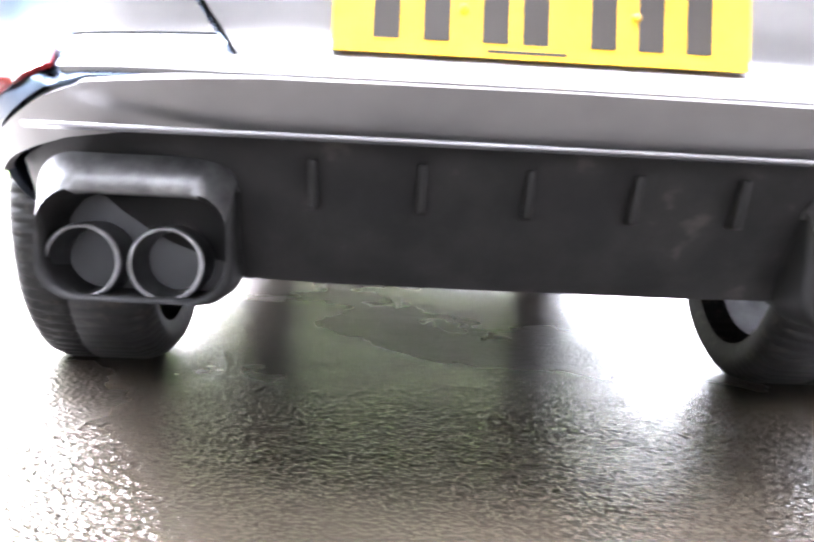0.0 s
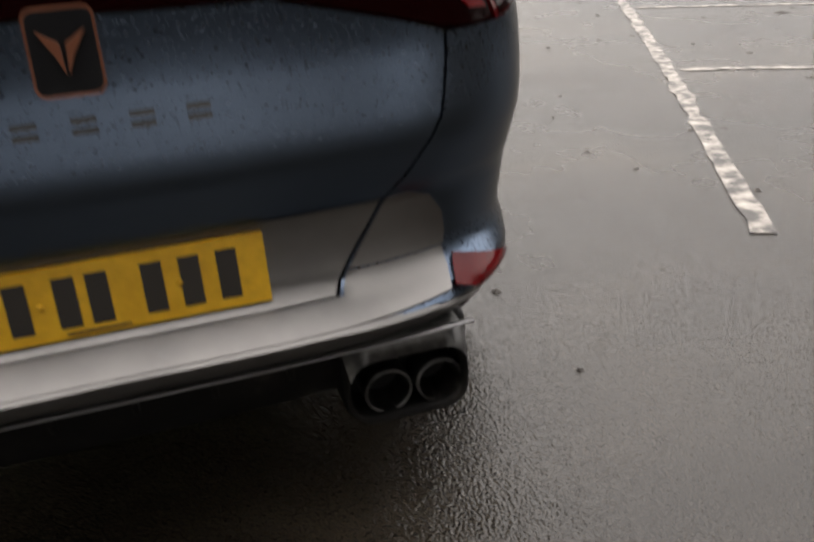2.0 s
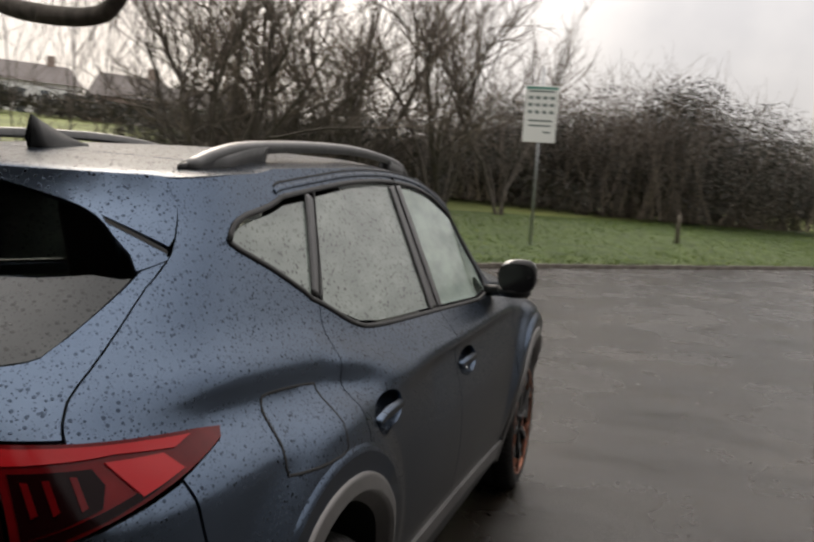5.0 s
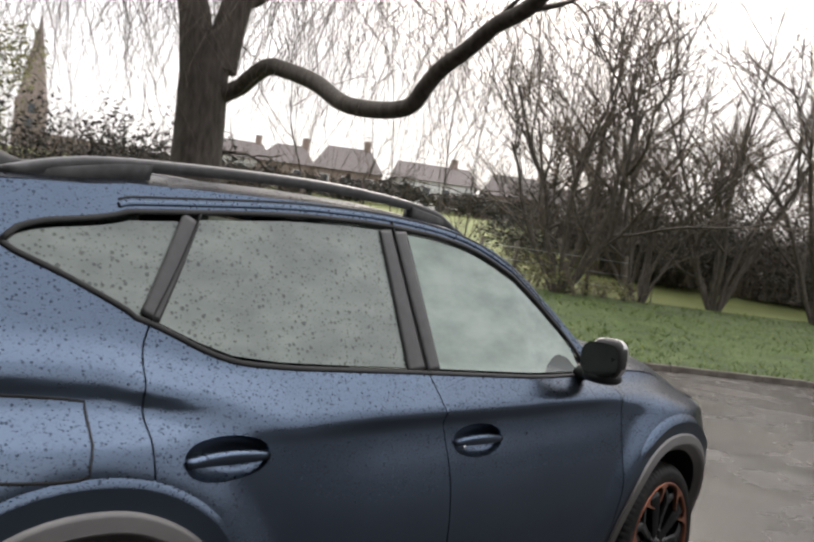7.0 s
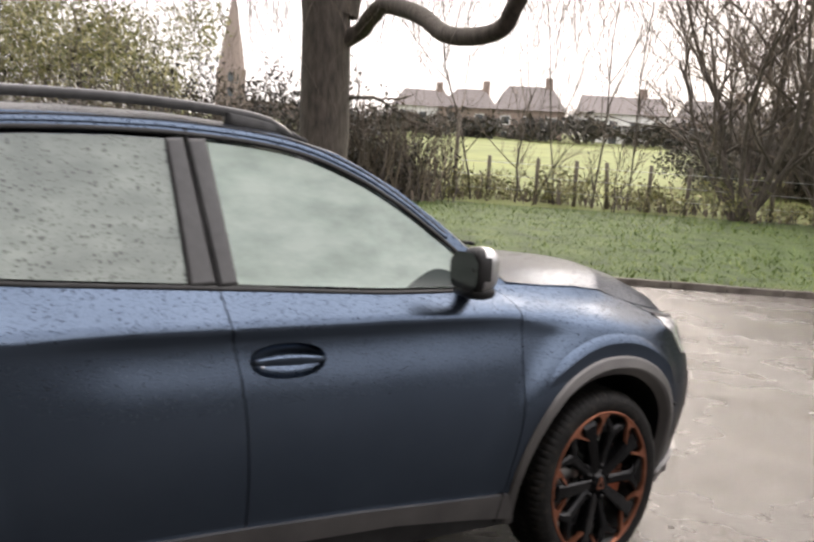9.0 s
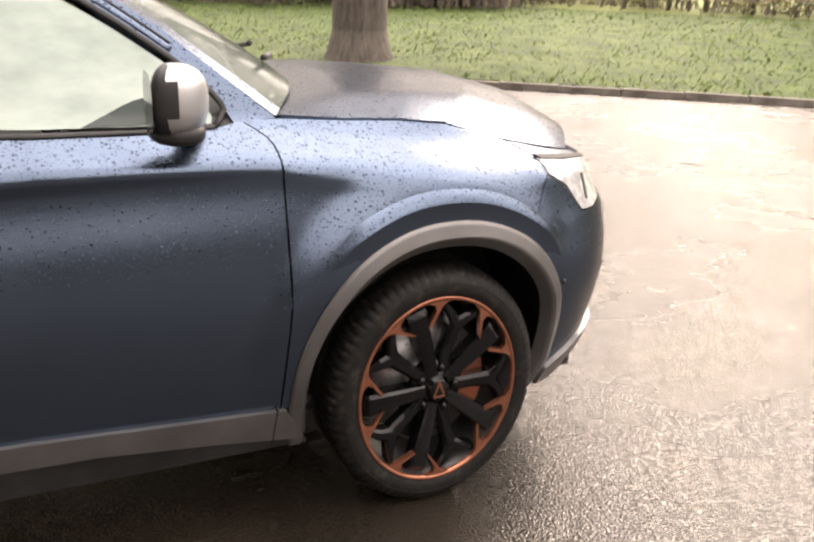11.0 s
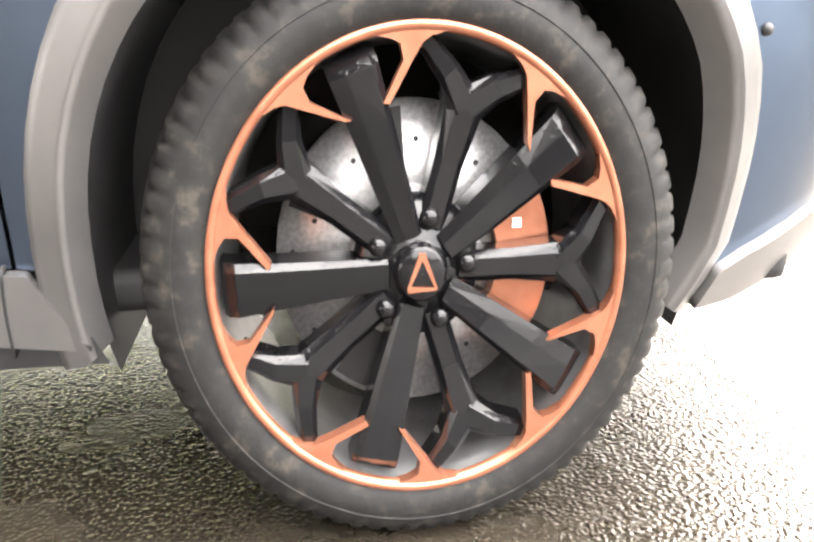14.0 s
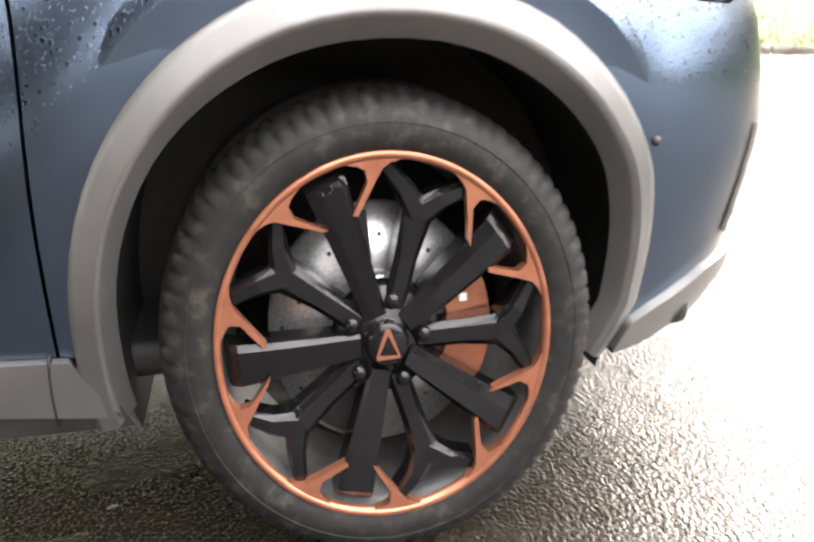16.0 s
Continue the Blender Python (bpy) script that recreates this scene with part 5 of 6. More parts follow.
        # copper prongs beside the straight spoke
        for sg in (-1, 1):
            foot = t0 + sg * 17.5
            tip = t0 + sg * 7.2
            pts = [polar(0.2520, foot + 9.5), polar(0.2465, foot + 5.6), polar(0.240, foot + 3.2), polar(0.224, foot + 1.5 - sg * 1.2), polar(0.186, tip + 1.1), polar(0.183, tip - 1.1), polar(0.224, foot - 1.5 - sg * 1.2), polar(0.240, foot - 3.2), polar(0.2465, foot - 5.6), polar(0.2520, foot - 9.5), polar(0.253, foot)]
            part("copper_prong", solid(bmesh.new(), pts, W1 - 0.012, W1 + 0.0055, 0.02), copper, rim, smooth=False)
        # bolts
        b = 79 + 72 * k
        bm = bmesh.new()
        bmesh.ops.create_uvsphere(bm, u_segments=14, v_segments=8, radius=0.0125)
        y, z = polar(0.060, b)
        for v in bm.verts:
            v.co = Vector((v.co.x * 0.9 - 0.012, v.co.y + y, v.co.z + z))
        part("wheel_bolt", bm, alloy_black, rim)
    bm = lathe(bmesh.new(), [(0.0005, 0.004), (0.026, 0.004), (0.031, 0.0), (0.033, -0.01), (0.036, -0.012), (0.075, -0.02), (0.082, -0.045)], 48)
    for v in bm.verts:
        v.co.z *= HEIGHT
    hub = part("hub", bm, alloy_black, rim, "black hub with centre cap")
    for a0, a1 in ((90, 222), (90, -42), (222, 318)):
        p, q = polar(0.024, a0), polar(0.024, a1)
        d = Vector((0, q[0] - p[0], q[1] - p[1])).normalized()
        n = Vector((1, 0, 0)).cross(d) * 0.0035
        o = [(p[0] - n.y, p[1] - n.z), (q[0] - n.y * 0.4, q[1] - n.z * 0.4), (q[0] + n.y * 0.4, q[1] + n.z * 0.4), (p[0] + n.y, p[1] + n.z)]
        part("cap_shape", solid(bmesh.new(), [o[i] for i in (0, 1, 2, 3)], 0.003, 0.0065), copper, rim, smooth=False)
    # brake disc and caliper
    bm = lathe(bmesh.new(), [(0.085, -0.075), (0.178, -0.075), (0.178, -0.10)], 72)
    lathe(bm, [(0.0005, -0.05), (0.080, -0.05), (0.085, -0.075)], 48)
    for v in bm.verts:
        v.co.z *= HEIGHT
    disc = part("brake_disc", bm, steel, w, "drilled steel brake disc")
    for k in range(30):
        bm = lathe(bmesh.new(), [(0.0004, -0.0742), (0.0036, -0.0742)], 8)
        y, z = polar(0.105 + 0.022 * (k % 3) + 0.008, k * 12 + 4 * (k % 3))
        for v in bm.verts:
            v.co.y += y
            v.co.z += z
        part("disc_hole", bm, gap_dark, disc)
    pts = [polar(0.182, a) for a in np.linspace(-34, 40, 12)] + [polar(0.108, a) for a in np.linspace(36, -30, 8)]
    cal = part("brake_caliper", solid(bmesh.new(), pts, -0.12, -0.052, 0.06), copper, w, "copper brake caliper", smooth=False)
    for a, r, wd, hh in ((17, 0.14, 0.012, 0.012), (-6, 0.14, 0.012, 0.016)):
        y, z = polar(r, a)
        part("caliper_mark", solid(bmesh.new(), [(y - wd / 2, z - hh / 2), (y + wd / 2, z - hh / 2), (y + wd / 2, z + hh / 2), (y - wd / 2, z + hh / 2)], -0.056, -0.0505), sign_white, cal, smooth=False)
    for a0, a1 in ((95, 118), (140, 158), (232, 255)):
        pts = [polar(0.172, a) for a in np.linspace(a0, a1, 6)] + [polar(0.10, a) for a in np.linspace(a1, a0, 6)]
        part("brake_shield", solid(bmesh.new(), pts, -0.11, -0.0735), gap_dark, w, smooth=False)


front_wheel = empty("wheel")
front_wheel.parent = car
front_wheel["label"] = "black and copper alloy wheel"
wheel_parts(front_wheel)
for ob in front_wheel.children_recursive:
    for v in ob.data.vertices:
        r0 = math.hypot(v.co.y, v.co.z / HEIGHT)
        v.co.z *= lerp(r0, 0.262, 1.03, 0.338, 1.0)
        v.co.y *= 0.945
front_wheel.location = (0.858, YF - 0.008, 0.338 * HEIGHT)
for x, y, turn in ((0.886, YR - 0.015, 0), (-0.858, YF, 180), (-0.886, YR - 0.015, 180)):
    w = copy_thing(front_wheel, pose(x, y, 0.336 * HEIGHT, 0, 0, turn))
    w.parent = car


# ---- ground ----
def land(x, y):
    """Height of the ground: a flat car park, then a bank and a field that climbs past the kerb."""
    d = (x + 6.0) * -0.8 + (y - 11.8) * 0.6
    if d < 0:
        return 0.0
    return 0.10 + 0.062 * min(d, 14) + 0.092 * max(0, min(d - 14, 110))


def kerb(along, d=0.0):
    """A place on the kerb line, and d metres beyond it."""
    return Vector((-6.0 + 0.6 * along - 0.8 * d, 11.8 + 0.8 * along + 0.6 * d))


bm = bmesh.new()
vs = [bm.verts.new((x, y, 0)) for x, y in ((-700, -700), (700, -700), (700, 900), (-700, 900))]
bm.faces.new(vs)
g = tagged(new("ground", finish(bm, "ground", asphalt, False)), "wet worn grey asphalt car park", "ground", kind="structure")

rows, faces = [], []
ds = [0.12, 0.5, 1, 2, 3, 4.5, 6, 8, 10, 12, 14, 18, 24, 32, 42, 55, 70, 90, 124, 300]
al = list(range(-90, 121, 3))
for d in ds:
    for a in al:
        p = kerb(a, d)
        n = noise.noise(Vector((p.x * 0.35, p.y * 0.35, 0))) * (0.06 if d < 20 else 0.2) * (d > 0.3)
        rows.append((p.x, p.y, land(p.x, p.y) + n))
for i in range(len(ds) - 1):
    for j in range(len(al) - 1):
        k = i * len(al) + j
        faces.append((k, k + 1, k + 1 + len(al), k + len(al)))
cut = (ds.index(14)) * (len(al) - 1)
bank = tagged(sheet("grass_verge", rows, faces[:cut], grass_soil, smooth=True), "rough green grass verge beside the car park", "verge", kind="structure")
field = tagged(sheet("pasture", rows, faces[cut:], field_grass, smooth=True), "yellowish green pasture rising behind the fence", "field", kind="structure")
kerb_run = tagged(empty("kerb"), "low worn concrete kerb edged with soil", "kerb", kind="structure")
kb = block(bmesh.new(), (-0.455, -0.07, -0.05), (0.455, 0.07, 0.10), 0.015)
kme = finish(kb, "kerb_stone", concrete, False)
for i in range(-40, 70):
    p = kerb(i * 0.92, 0.05)
    o = new("kerb_stone", kme)
    o.parent = kerb_run
    o.matrix_basis = pose(p.x, p.y, random.uniform(-0.015, 0.01), 0, random.uniform(-0.6, 0.6), 53.13)

# grass blades, thick near the kerb
rng = np.random.default_rng(3)
verts, faces = [], []
for i in range(52000):
    a, d = rng.uniform(-28, 62), 0.1 + 13.5 * rng.random() ** 1.6
    p = kerb(a, d)
    h, w, t = rng.uniform(0.04, 0.13) * (1.3 if d > 11 else 1), rng.uniform(0.010, 0.024), rng.uniform(0, 6.28)
    z = land(p.x, p.y) - 0.02
    c, s = math.cos(t) * w, math.sin(t) * w
    lx, ly = rng.normal(0, 0.07, 2)
    k = len(verts)
    verts += [(p.x - c, p.y - s, z), (p.x + c, p.y + s, z), (p.x + lx, p.y + ly, z + h)]
    faces.append((k, k + 1, k + 2))
tagged(sheet("grass", verts, faces, blade), "ragged wet grass blades on the verge", "grass", kind="stuff")

# worn bay lines and litter
def stripe(name, a, b, width, seed):
    r = np.random.default_rng(seed)
    a, b = Vector(a), Vector(b)
    n = max(4, int((b - a).length / 0.12))
    t = (b - a).normalized()
    s = Vector((-t.y, t.x))
    v, f = [], []
    for i in range(n + 1):
        p = a.lerp(b, i / n)
        w0, w1 = width / 2 + r.normal(0, 0.008), width / 2 + r.normal(0, 0.008)
        v += [(p.x - s.x * w0, p.y - s.y * w0, 0.004), (p.x + s.x * w1, p.y + s.y * w1, 0.004)]
        if i:
            k = 2 * i
            f.append((k - 2, k - 1, k + 1, k))
    return tagged(sheet(name, v, f, worn_white), "worn white painted bay line", "road marking", group="bay lines", kind="structure")


stripe("road_line", (2.06, 0.02), (3.13, 2.18), 0.085, 1)
stripe("road_line", (3.13, 2.18), (5.7, 7.6), 0.085, 2)
stripe("road_line", (5.9, 8.0), (10.6, 18.3), 0.08, 3)
stripe("road_line", (3.2, 2.15), (5.6, 0.95), 0.07, 4)
stripe("road_line", (4.15, 4.15), (6.4, 2.9), 0.07, 5)
verts, faces = [], []
for i in range(520):
    if i < 260:
        a, d = rng.uniform(-14, 40), -rng.uniform(0.0, 0.8)
        p = kerb(a, d)
    else:
        p = Vector((rng.uniform(0.5, 8), rng.uniform(-1.2, 14)))
        if -1 < p.x < 1 and p.y < 3.7:
            continue
    w, h, t = rng.uniform(0.006, 0.028) * (1 if i > 259 else 1.6), rng.uniform(0.002, 0.012), rng.uniform(0, 6.28)
    k = len(verts)
    for q in range(5):
        ang = t + q * 1.257
        verts.append((p.x + w * math.cos(ang) * rng.uniform(0.6, 1.3), p.y + w * math.sin(ang) * rng.uniform(0.6, 1.3), 0.001))
    verts.append((p.x, p.y, h))
    faces += [(k + q, k + (q + 1) % 5, k + 5) for q in range(5)]
tagged(sheet("leaf_litter", verts, faces, debris), "dark wet leaf scraps and grit on asphalt", "litter", kind="stuff")
for i, (x, y, ln, wd, a) in enumerate(((1.65, 11.3, 0.5, 0.10, 20), (1.7, 8.5, 0.42, 0.08, 8), (1.2, 7.5, 0.45, 0.12, 25), (2.2, 7.9, 0.12, 0.10, 0), (3.6, 9.6, 0.3, 0.06, -10), (1.4, 6.4, 0.12, 0.07, 0), (4.9, 3.3, 0.13, 0.035, -28), (-2.9, 7.2, 0.25, 0.08, 40), (6.5, 13, 0.6, 0.12, 15))):
    v, f = [], []
    for q in range(12):
        t = 2 * math.pi * q / 12
        r = rng.uniform(0.6, 1.2)
        X, Y = ln / 2 * math.cos(t) * r, wd / 2 * math.sin(t) * r
        c, s = math.cos(radians(a)), math.sin(radians(a))
        v.append((x + X * c - Y * s, y + X * s + Y * c, 0.003))
    v.append((x, y, 0.014))
    f = [(q, (q + 1) % 12, 12) for q in range(12)]
    tagged(sheet("leaf_patch", v, f, debris), "dark sodden leaf patch on asphalt", "leaves", group="leaf patches")


# ---- trees ----
class Wood:
    """Collects tapered limbs as one mesh."""
    def __init__(self):
        self.v, self.f = [], []

    def limb(self, pts, r0, r1, sides=5):
        base, n = len(self.v), len(pts)
        for i, p in enumerate(pts):
            t = (pts[min(i + 1, n - 1)] - pts[max(i - 1, 0)]).normalized()
            s = t.cross(Vector((0.3, 0.9, 0.1))).normalized()
            u = s.cross(t)
            r = r0 + (r1 - r0) * i / (n - 1)
            for k in range(sides):
                a = 2 * math.pi * k / sides
                self.v.append(tuple(p + (s * math.cos(a) + u * math.sin(a)) * r))
        for i in range(n - 1):
            for k in range(sides):
                a, b = base + i * sides + k, base + i * sides + (k + 1) % sides
                self.f.append((a, b, b + sides, a + sides))


def bend(r, start, way, length, steps, wild, lift):
    pts, p, d = [start.copy()], start.copy(), way.normalized()
    for _ in range(steps):
        d = (d + Vector((r.normal(0, wild), r.normal(0, wild), r.normal(0, wild) + lift))).normalized()
        p = p + d * (length / steps)
        pts.append(p.copy())
    return pts, d


def grow(w, r, start, way, length, radius, level, wild=0.16, lift=0.03, forks=(4, 5, 6), spread=0.75, thin=None):
    pts, _ = bend(r, start, way, length, 6 if level > 1 else 4, wild, lift)
    tgt = w if level > 1 or thin is None else thin
    tgt.limb(pts, radius, radius * (0.45 if level else 0.3), 6 if level > 2 else (4 if level > 1 else 3))
    if level == 0:
        return
    for i in range(forks[min(level, len(forks)) - 1]):
        k = r.uniform(1.2, len(pts) - 1)
        j = int(k)
        p = pts[j].lerp(pts[min(j + 1, len(pts) - 1)], k - j)
        d = (pts[min(j + 1, len(pts) - 1)] - pts[max(j - 1, 0)]).normalized()
        q = (d + Vector((r.normal(0, spread), r.normal(0, spread), r.normal(0, spread * 0.6) + 0.12))).normalized()
        grow(w, r, p, q, length * r.uniform(0.42, 0.68), max(radius * r.uniform(0.4, 0.6), 0.006), level - 1, wild, lift, forks, spread, thin)


def tree(name, at, stems, height, radius, seed, level=3, lean=0.35, forks=(5, 5, 6), label="", spread=0.6, wild=0.14, mat=bark):
    r = np.random.default_rng(seed)
    root = tagged(empty(name, (0, 0, 0)), label, "tree", group="bare trees")
    w, thin = Wood(), Wood()
    base = Vector((at[0], at[1], land(*at) - 0.1))
    for i in range(stems):
        a = 2 * math.pi * (i + r.uniform(-0.3, 0.3)) / max(stems, 1)
        way = Vector((math.cos(a) * lean, math.sin(a) * lean, 1)) if stems > 1 else Vector((r.normal(0, 0.05), r.normal(0, 0.05), 1))
        grow(w, r, base + Vector((math.cos(a), math.sin(a), 0)) * 0.15 * (stems > 1), way, height * r.uniform(0.5, 0.72), 0.68 * radius * r.uniform(0.7, 1.1), level, wild, 0.05, forks, spread, thin)
    sheet("trunk", w.v, w.f, mat, root, smooth=True)
    tagged(sheet("crown", thin.v, thin.f, twig, root), "crown of fine bare twigs", kind="stuff")
    return root


def bush(name, at, size, seed, count, mat, label, leaf=0.09, category="bush", group="bushes", twigs=60, spray=0, clear=0.0):
    """A thicket: many small leaves in uneven clumps, with stems that stick out."""
    r = np.random.default_rng(seed)
    root = tagged(empty(name), label, category, group=group)
    cx, cy, cz = at[0], at[1], land(*at)
    lumps = [(r.normal(0, 0.34, 3) * (1, 1, 0.6) + (0, 0, 0.42 + 0.12 * r.random()), r.uniform(0.22, 0.42)) for _ in range(16)]
    v, f = [], []
    per = count // len(lumps)
    scale = np.array(size)
    for c, rad in lumps:
        d = r.normal(0, 1, (per, 3))
        d /= np.linalg.norm(d, axis=1)[:, None]
        q = c + d * (rad * r.random(per)[:, None] ** 0.4)
        q[:, 2] = np.where(q[:, 2] < 0, r.uniform(0, 0.25, per), q[:, 2])
        q = q * scale + (cx, cy, cz + clear)
        u, t = r.normal(0, leaf, (per, 3)), r.normal(0, leaf, (per, 3))
        k = len(v)
        v += np.stack([q - u, q + t, q + u + (0, 0, leaf * 0.3)], 1).reshape(-1, 3).tolist()
        f += [(k + 3 * n, k + 3 * n + 1, k + 3 * n + 2) for n in range(per)]
    tagged(sheet("foliage", v, f, mat, root), kind="stuff")
    w = Wood()
    for _ in range(twigs):
        b = Vector((cx + r.normal(0, 0.3) * size[0], cy + r.normal(0, 0.3) * size[1], cz))
        pts, _d = bend(r, b, Vector((r.normal(0, 0.25), r.normal(0, 0.25), 1)), (size[2] + clear) * r.uniform(0.6, 1.03), 5, 0.1, 0.05)
        w.limb(pts, 0.03, 0.006, 3)
        for k in range(spray):
            j = int(r.integers(2, len(pts)))
            side, _d = bend(r, pts[j], Vector((r.normal(0, 0.6), r.normal(0, 0.6), 0.7)), size[2] * r.uniform(0.12, 0.3), 3, 0.18, 0.05)
            w.limb(side, 0.012, 0.004, 3)
    tagged(sheet("stem_tangle", w.v, w.f, twig, root), kind="stuff")
    return root


# the old willow with its low crooked bough and hanging twigs
r = np.random.default_rng(11)
willow = tagged(empty("willow_tree"), "old willow with thick dark trunk and drooping twigs", "tree")
WX, WY = -11.30, 7.28
wz = land(WX, WY)
view = Vector((-0.982, 0.19, 0))      # from the bough's tip towards the trunk
w, thin = Wood(), Wood()
B = Vector((WX, WY, wz - 0.1))
across = Vector((0.48, 0.88, 0))      # over the line of sight from the bay
UP = Vector((0, 0, 1))
w.limb([B, B + UP * 0.35, B + UP * 0.9, B + across * 0.03 + UP * 2.2, B + UP * 3.4, B - across * 0.04 + UP * 4.4, B - across * 0.05 + UP * 5.0], 0.50, 0.44, 22)
w.limb([B + UP * -0.05, B + UP * 0.25, B + UP * 0.8], 0.70, 0.44, 18)
for side, lean in ((-0.16, -0.30), (0.22, 0.22)):
    up = B + across * side + UP * 4.4
    w.limb([up, up + across * lean * 0.5 + UP * 0.9, up + across * lean * 1.6 + UP * 2.0, up + across * lean * 3.0 + UP * 3.6], 0.34, 0.2, 14)
    for k in range(4):
        grow(w, r, up + across * lean * (1.0 + 0.6 * k) + UP * (1.2 + 0.7 * k), across * r.normal(lean * 3, 0.8) + view * r.normal(0, 0.6) + UP * 0.8, 2.6, 0.11, 3, 0.16, 0.0, (4, 4, 5), 0.7, thin)
ROOT = Vector((-11.05, 7.72, 0))
bough = curve([B + UP * 3.75] + [ROOT - view * d + UP * h for d, h in ((0.3, 4.18), (0.8, 4.30), (1.5, 4.42), (2.2, 4.30), (3.4, 3.96), (4.4, 3.55), (5.5, 3.37), (6.15, 3.38), (6.4, 3.57), (6.7, 3.78), (7.2, 3.95), (7.65, 4.15), (8.15, 4.25), (8.8, 4.6))], 0.1)
w.limb(bough, 0.165, 0.085, 14)
for k in range(3):
    grow(w, r, bough[int(len(bough) * (0.86 + 0.05 * k))], -view * 0.7 + across * r.normal(0.5, 0.4) + UP * 0.6, 1.3, 0.04, 2, 0.2, 0.0, (5, 5), 0.6, thin)
grow(w, r, B + UP * 2.9 + across * 0.3, across * 0.8 - UP * 0.35, 1.3, 0.05, 2, 0.2, -0.03, (4, 4, 5), 0.5, thin)
for i in range(1500):
    p = B + across * r.uniform(-5.5, 6.5) + view * r.normal(-0.6, 1.6) + UP * r.uniform(5.2, 8.5)
    pts, _d = bend(r, p, Vector((r.normal(0, 0.35), r.normal(0, 0.35), -0.6)), r.uniform(0.9, 3.4), 8, 0.12, -0.10)
    thin.limb(pts, 0.008, 0.004, 3)
sheet("trunk", w.v, w.f, bark, willow, "thick furrowed trunk with crooked bough", smooth=True)
tagged(sheet("twig_curtain", thin.v, thin.f, twig, willow), kind="stuff")


def along(t_az, dist, eye=(2.7, 0.1)):
    a = radians(t_az)
    return (eye[0] - math.sin(a) * dist, eye[1] + math.cos(a) * dist)


MULTI = "bare many stemmed thorn tree behind the verge"
tree("thorn_tree", along(35.5, 29), 8, 11.0, 0.17, 21, 3, 0.34, (6, 6, 6), MULTI, 0.55, 0.13)
tree("thorn_tree", along(30.0, 30), 6, 9.5, 0.13, 22, 3, 0.34, (6, 6, 6), MULTI, 0.55, 0.13)
tree("thorn_tree", along(22.0, 33, (1.5, -1.6)), 6, 11.0, 0.17, 23, 3, 0.42, (6, 6, 6), MULTI, 0.55, 0.13)
tree("thorn_tree", along(16.0, 34, (1.5, -1.6)), 6, 10.0, 0.15, 24, 3, 0.36, (6, 6, 6), MULTI, 0.55, 0.13)
tree("thorn_tree", along(11.8, 36, (1.5, -1.6)), 4, 11.5, 0.13, 25, 3, 0.3, (6, 6, 6), MULTI, 0.5, 0.12)
tree("thorn_tree", along(27.5, 34, (1.5, -1.6)), 5, 9.0, 0.13, 26, 3, 0.4, (6, 6, 6), MULTI, 0.55, 0.13)
SAP = "slender bare sapling along the fence"
for i, (az, dist, h) in enumerate(((53.0, 29, 9.0), (50.0, 29, 4.5), (47.3, 29, 8.5), (44.8, 29, 8.0), (42.5, 29.5, 9.5), (57.5, 28, 3.6), (60.5, 27, 3.8), (55.2, 28, 2.8), (49.0, 28.5, 3.2), (43.5, 28, 2.6))):
    tree("sapling", along(az, dist), 1 if h > 4 else 3, h * 1.25, 0.07 if h > 4 else 0.035, 40 + i, 2, 0.5, (6, 7), SAP, 0.55, 0.12)
for i, az in enumerate((63.5, 66, 69, 72, 75.5, 79, 83, 87)):
    bush("bramble_thicket", along(az, 27 + (i % 3)), (3.2, 3.2, 3.4 + 0.7 * (i % 2)), 60 + i, 2200, leaf_dark, "brown tangled thicket behind the willow", 0.055, twigs=90)
for i, az in enumerate((40, 42.4, 46, 48.5, 51.5, 54.5, 57, 59.5, 37, 33)):
    bush("bramble_thicket", along(az, 29.5), (2.6, 2.2, 0.75 + 0.3 * (i % 3)), 80 + i, 700, leaf_olive, "low bramble growth under the fence", 0.05, twigs=36)
for i, (az, h) in enumerate(((57.6, 2.4), (59.4, 3.0), (61.2, 3.6), (62.6, 3.2))):
    bush("bramble_thicket", along(az, 27.5), (2.4, 2.4, h), 95 + i, 1600, leaf_dark, "brown tangled thicket beside the willow", 0.04, twigs=150)
# evergreen and wooded edge
DARK = "dark dense winter thicket at the edge of the grass"
for i, (az, dist, wdt, h) in enumerate(((10.0, 46, 7, 3.9), (6.4, 46, 8, 5.4), (2.8, 46, 9, 6.6), (-0.8, 48, 8, 5.2), (-5.0, 52, 8, 4.0), (14.5, 43, 7, 3.2), (18.5, 42, 7, 3.0), (22.5, 42, 7, 3.0), (26.5, 42, 7, 3.0), (30, 42, 7, 2.8))):
    bush("dark_thicket", along(az, dist, (1.2, -2.0)), (wdt, 6, h * 1.1), 100 + i, 28000 if h > 3.8 else 19000, leaf_dark, DARK, 0.05, twigs=260, spray=4)
for i in range(17):
    az = -8.5 - i * 3.3
    bush("wood_edge", along(az, 78 + 4 * (i % 3), (0.8, -2.1)), (9, 7, 7.4 + 1.3 * math.sin(i * 2.1)), 130 + i, 10000, leaf_dark, "far winter wood with brown twiggy tops", 0.10, "trees", "wood edge", 130, 3)
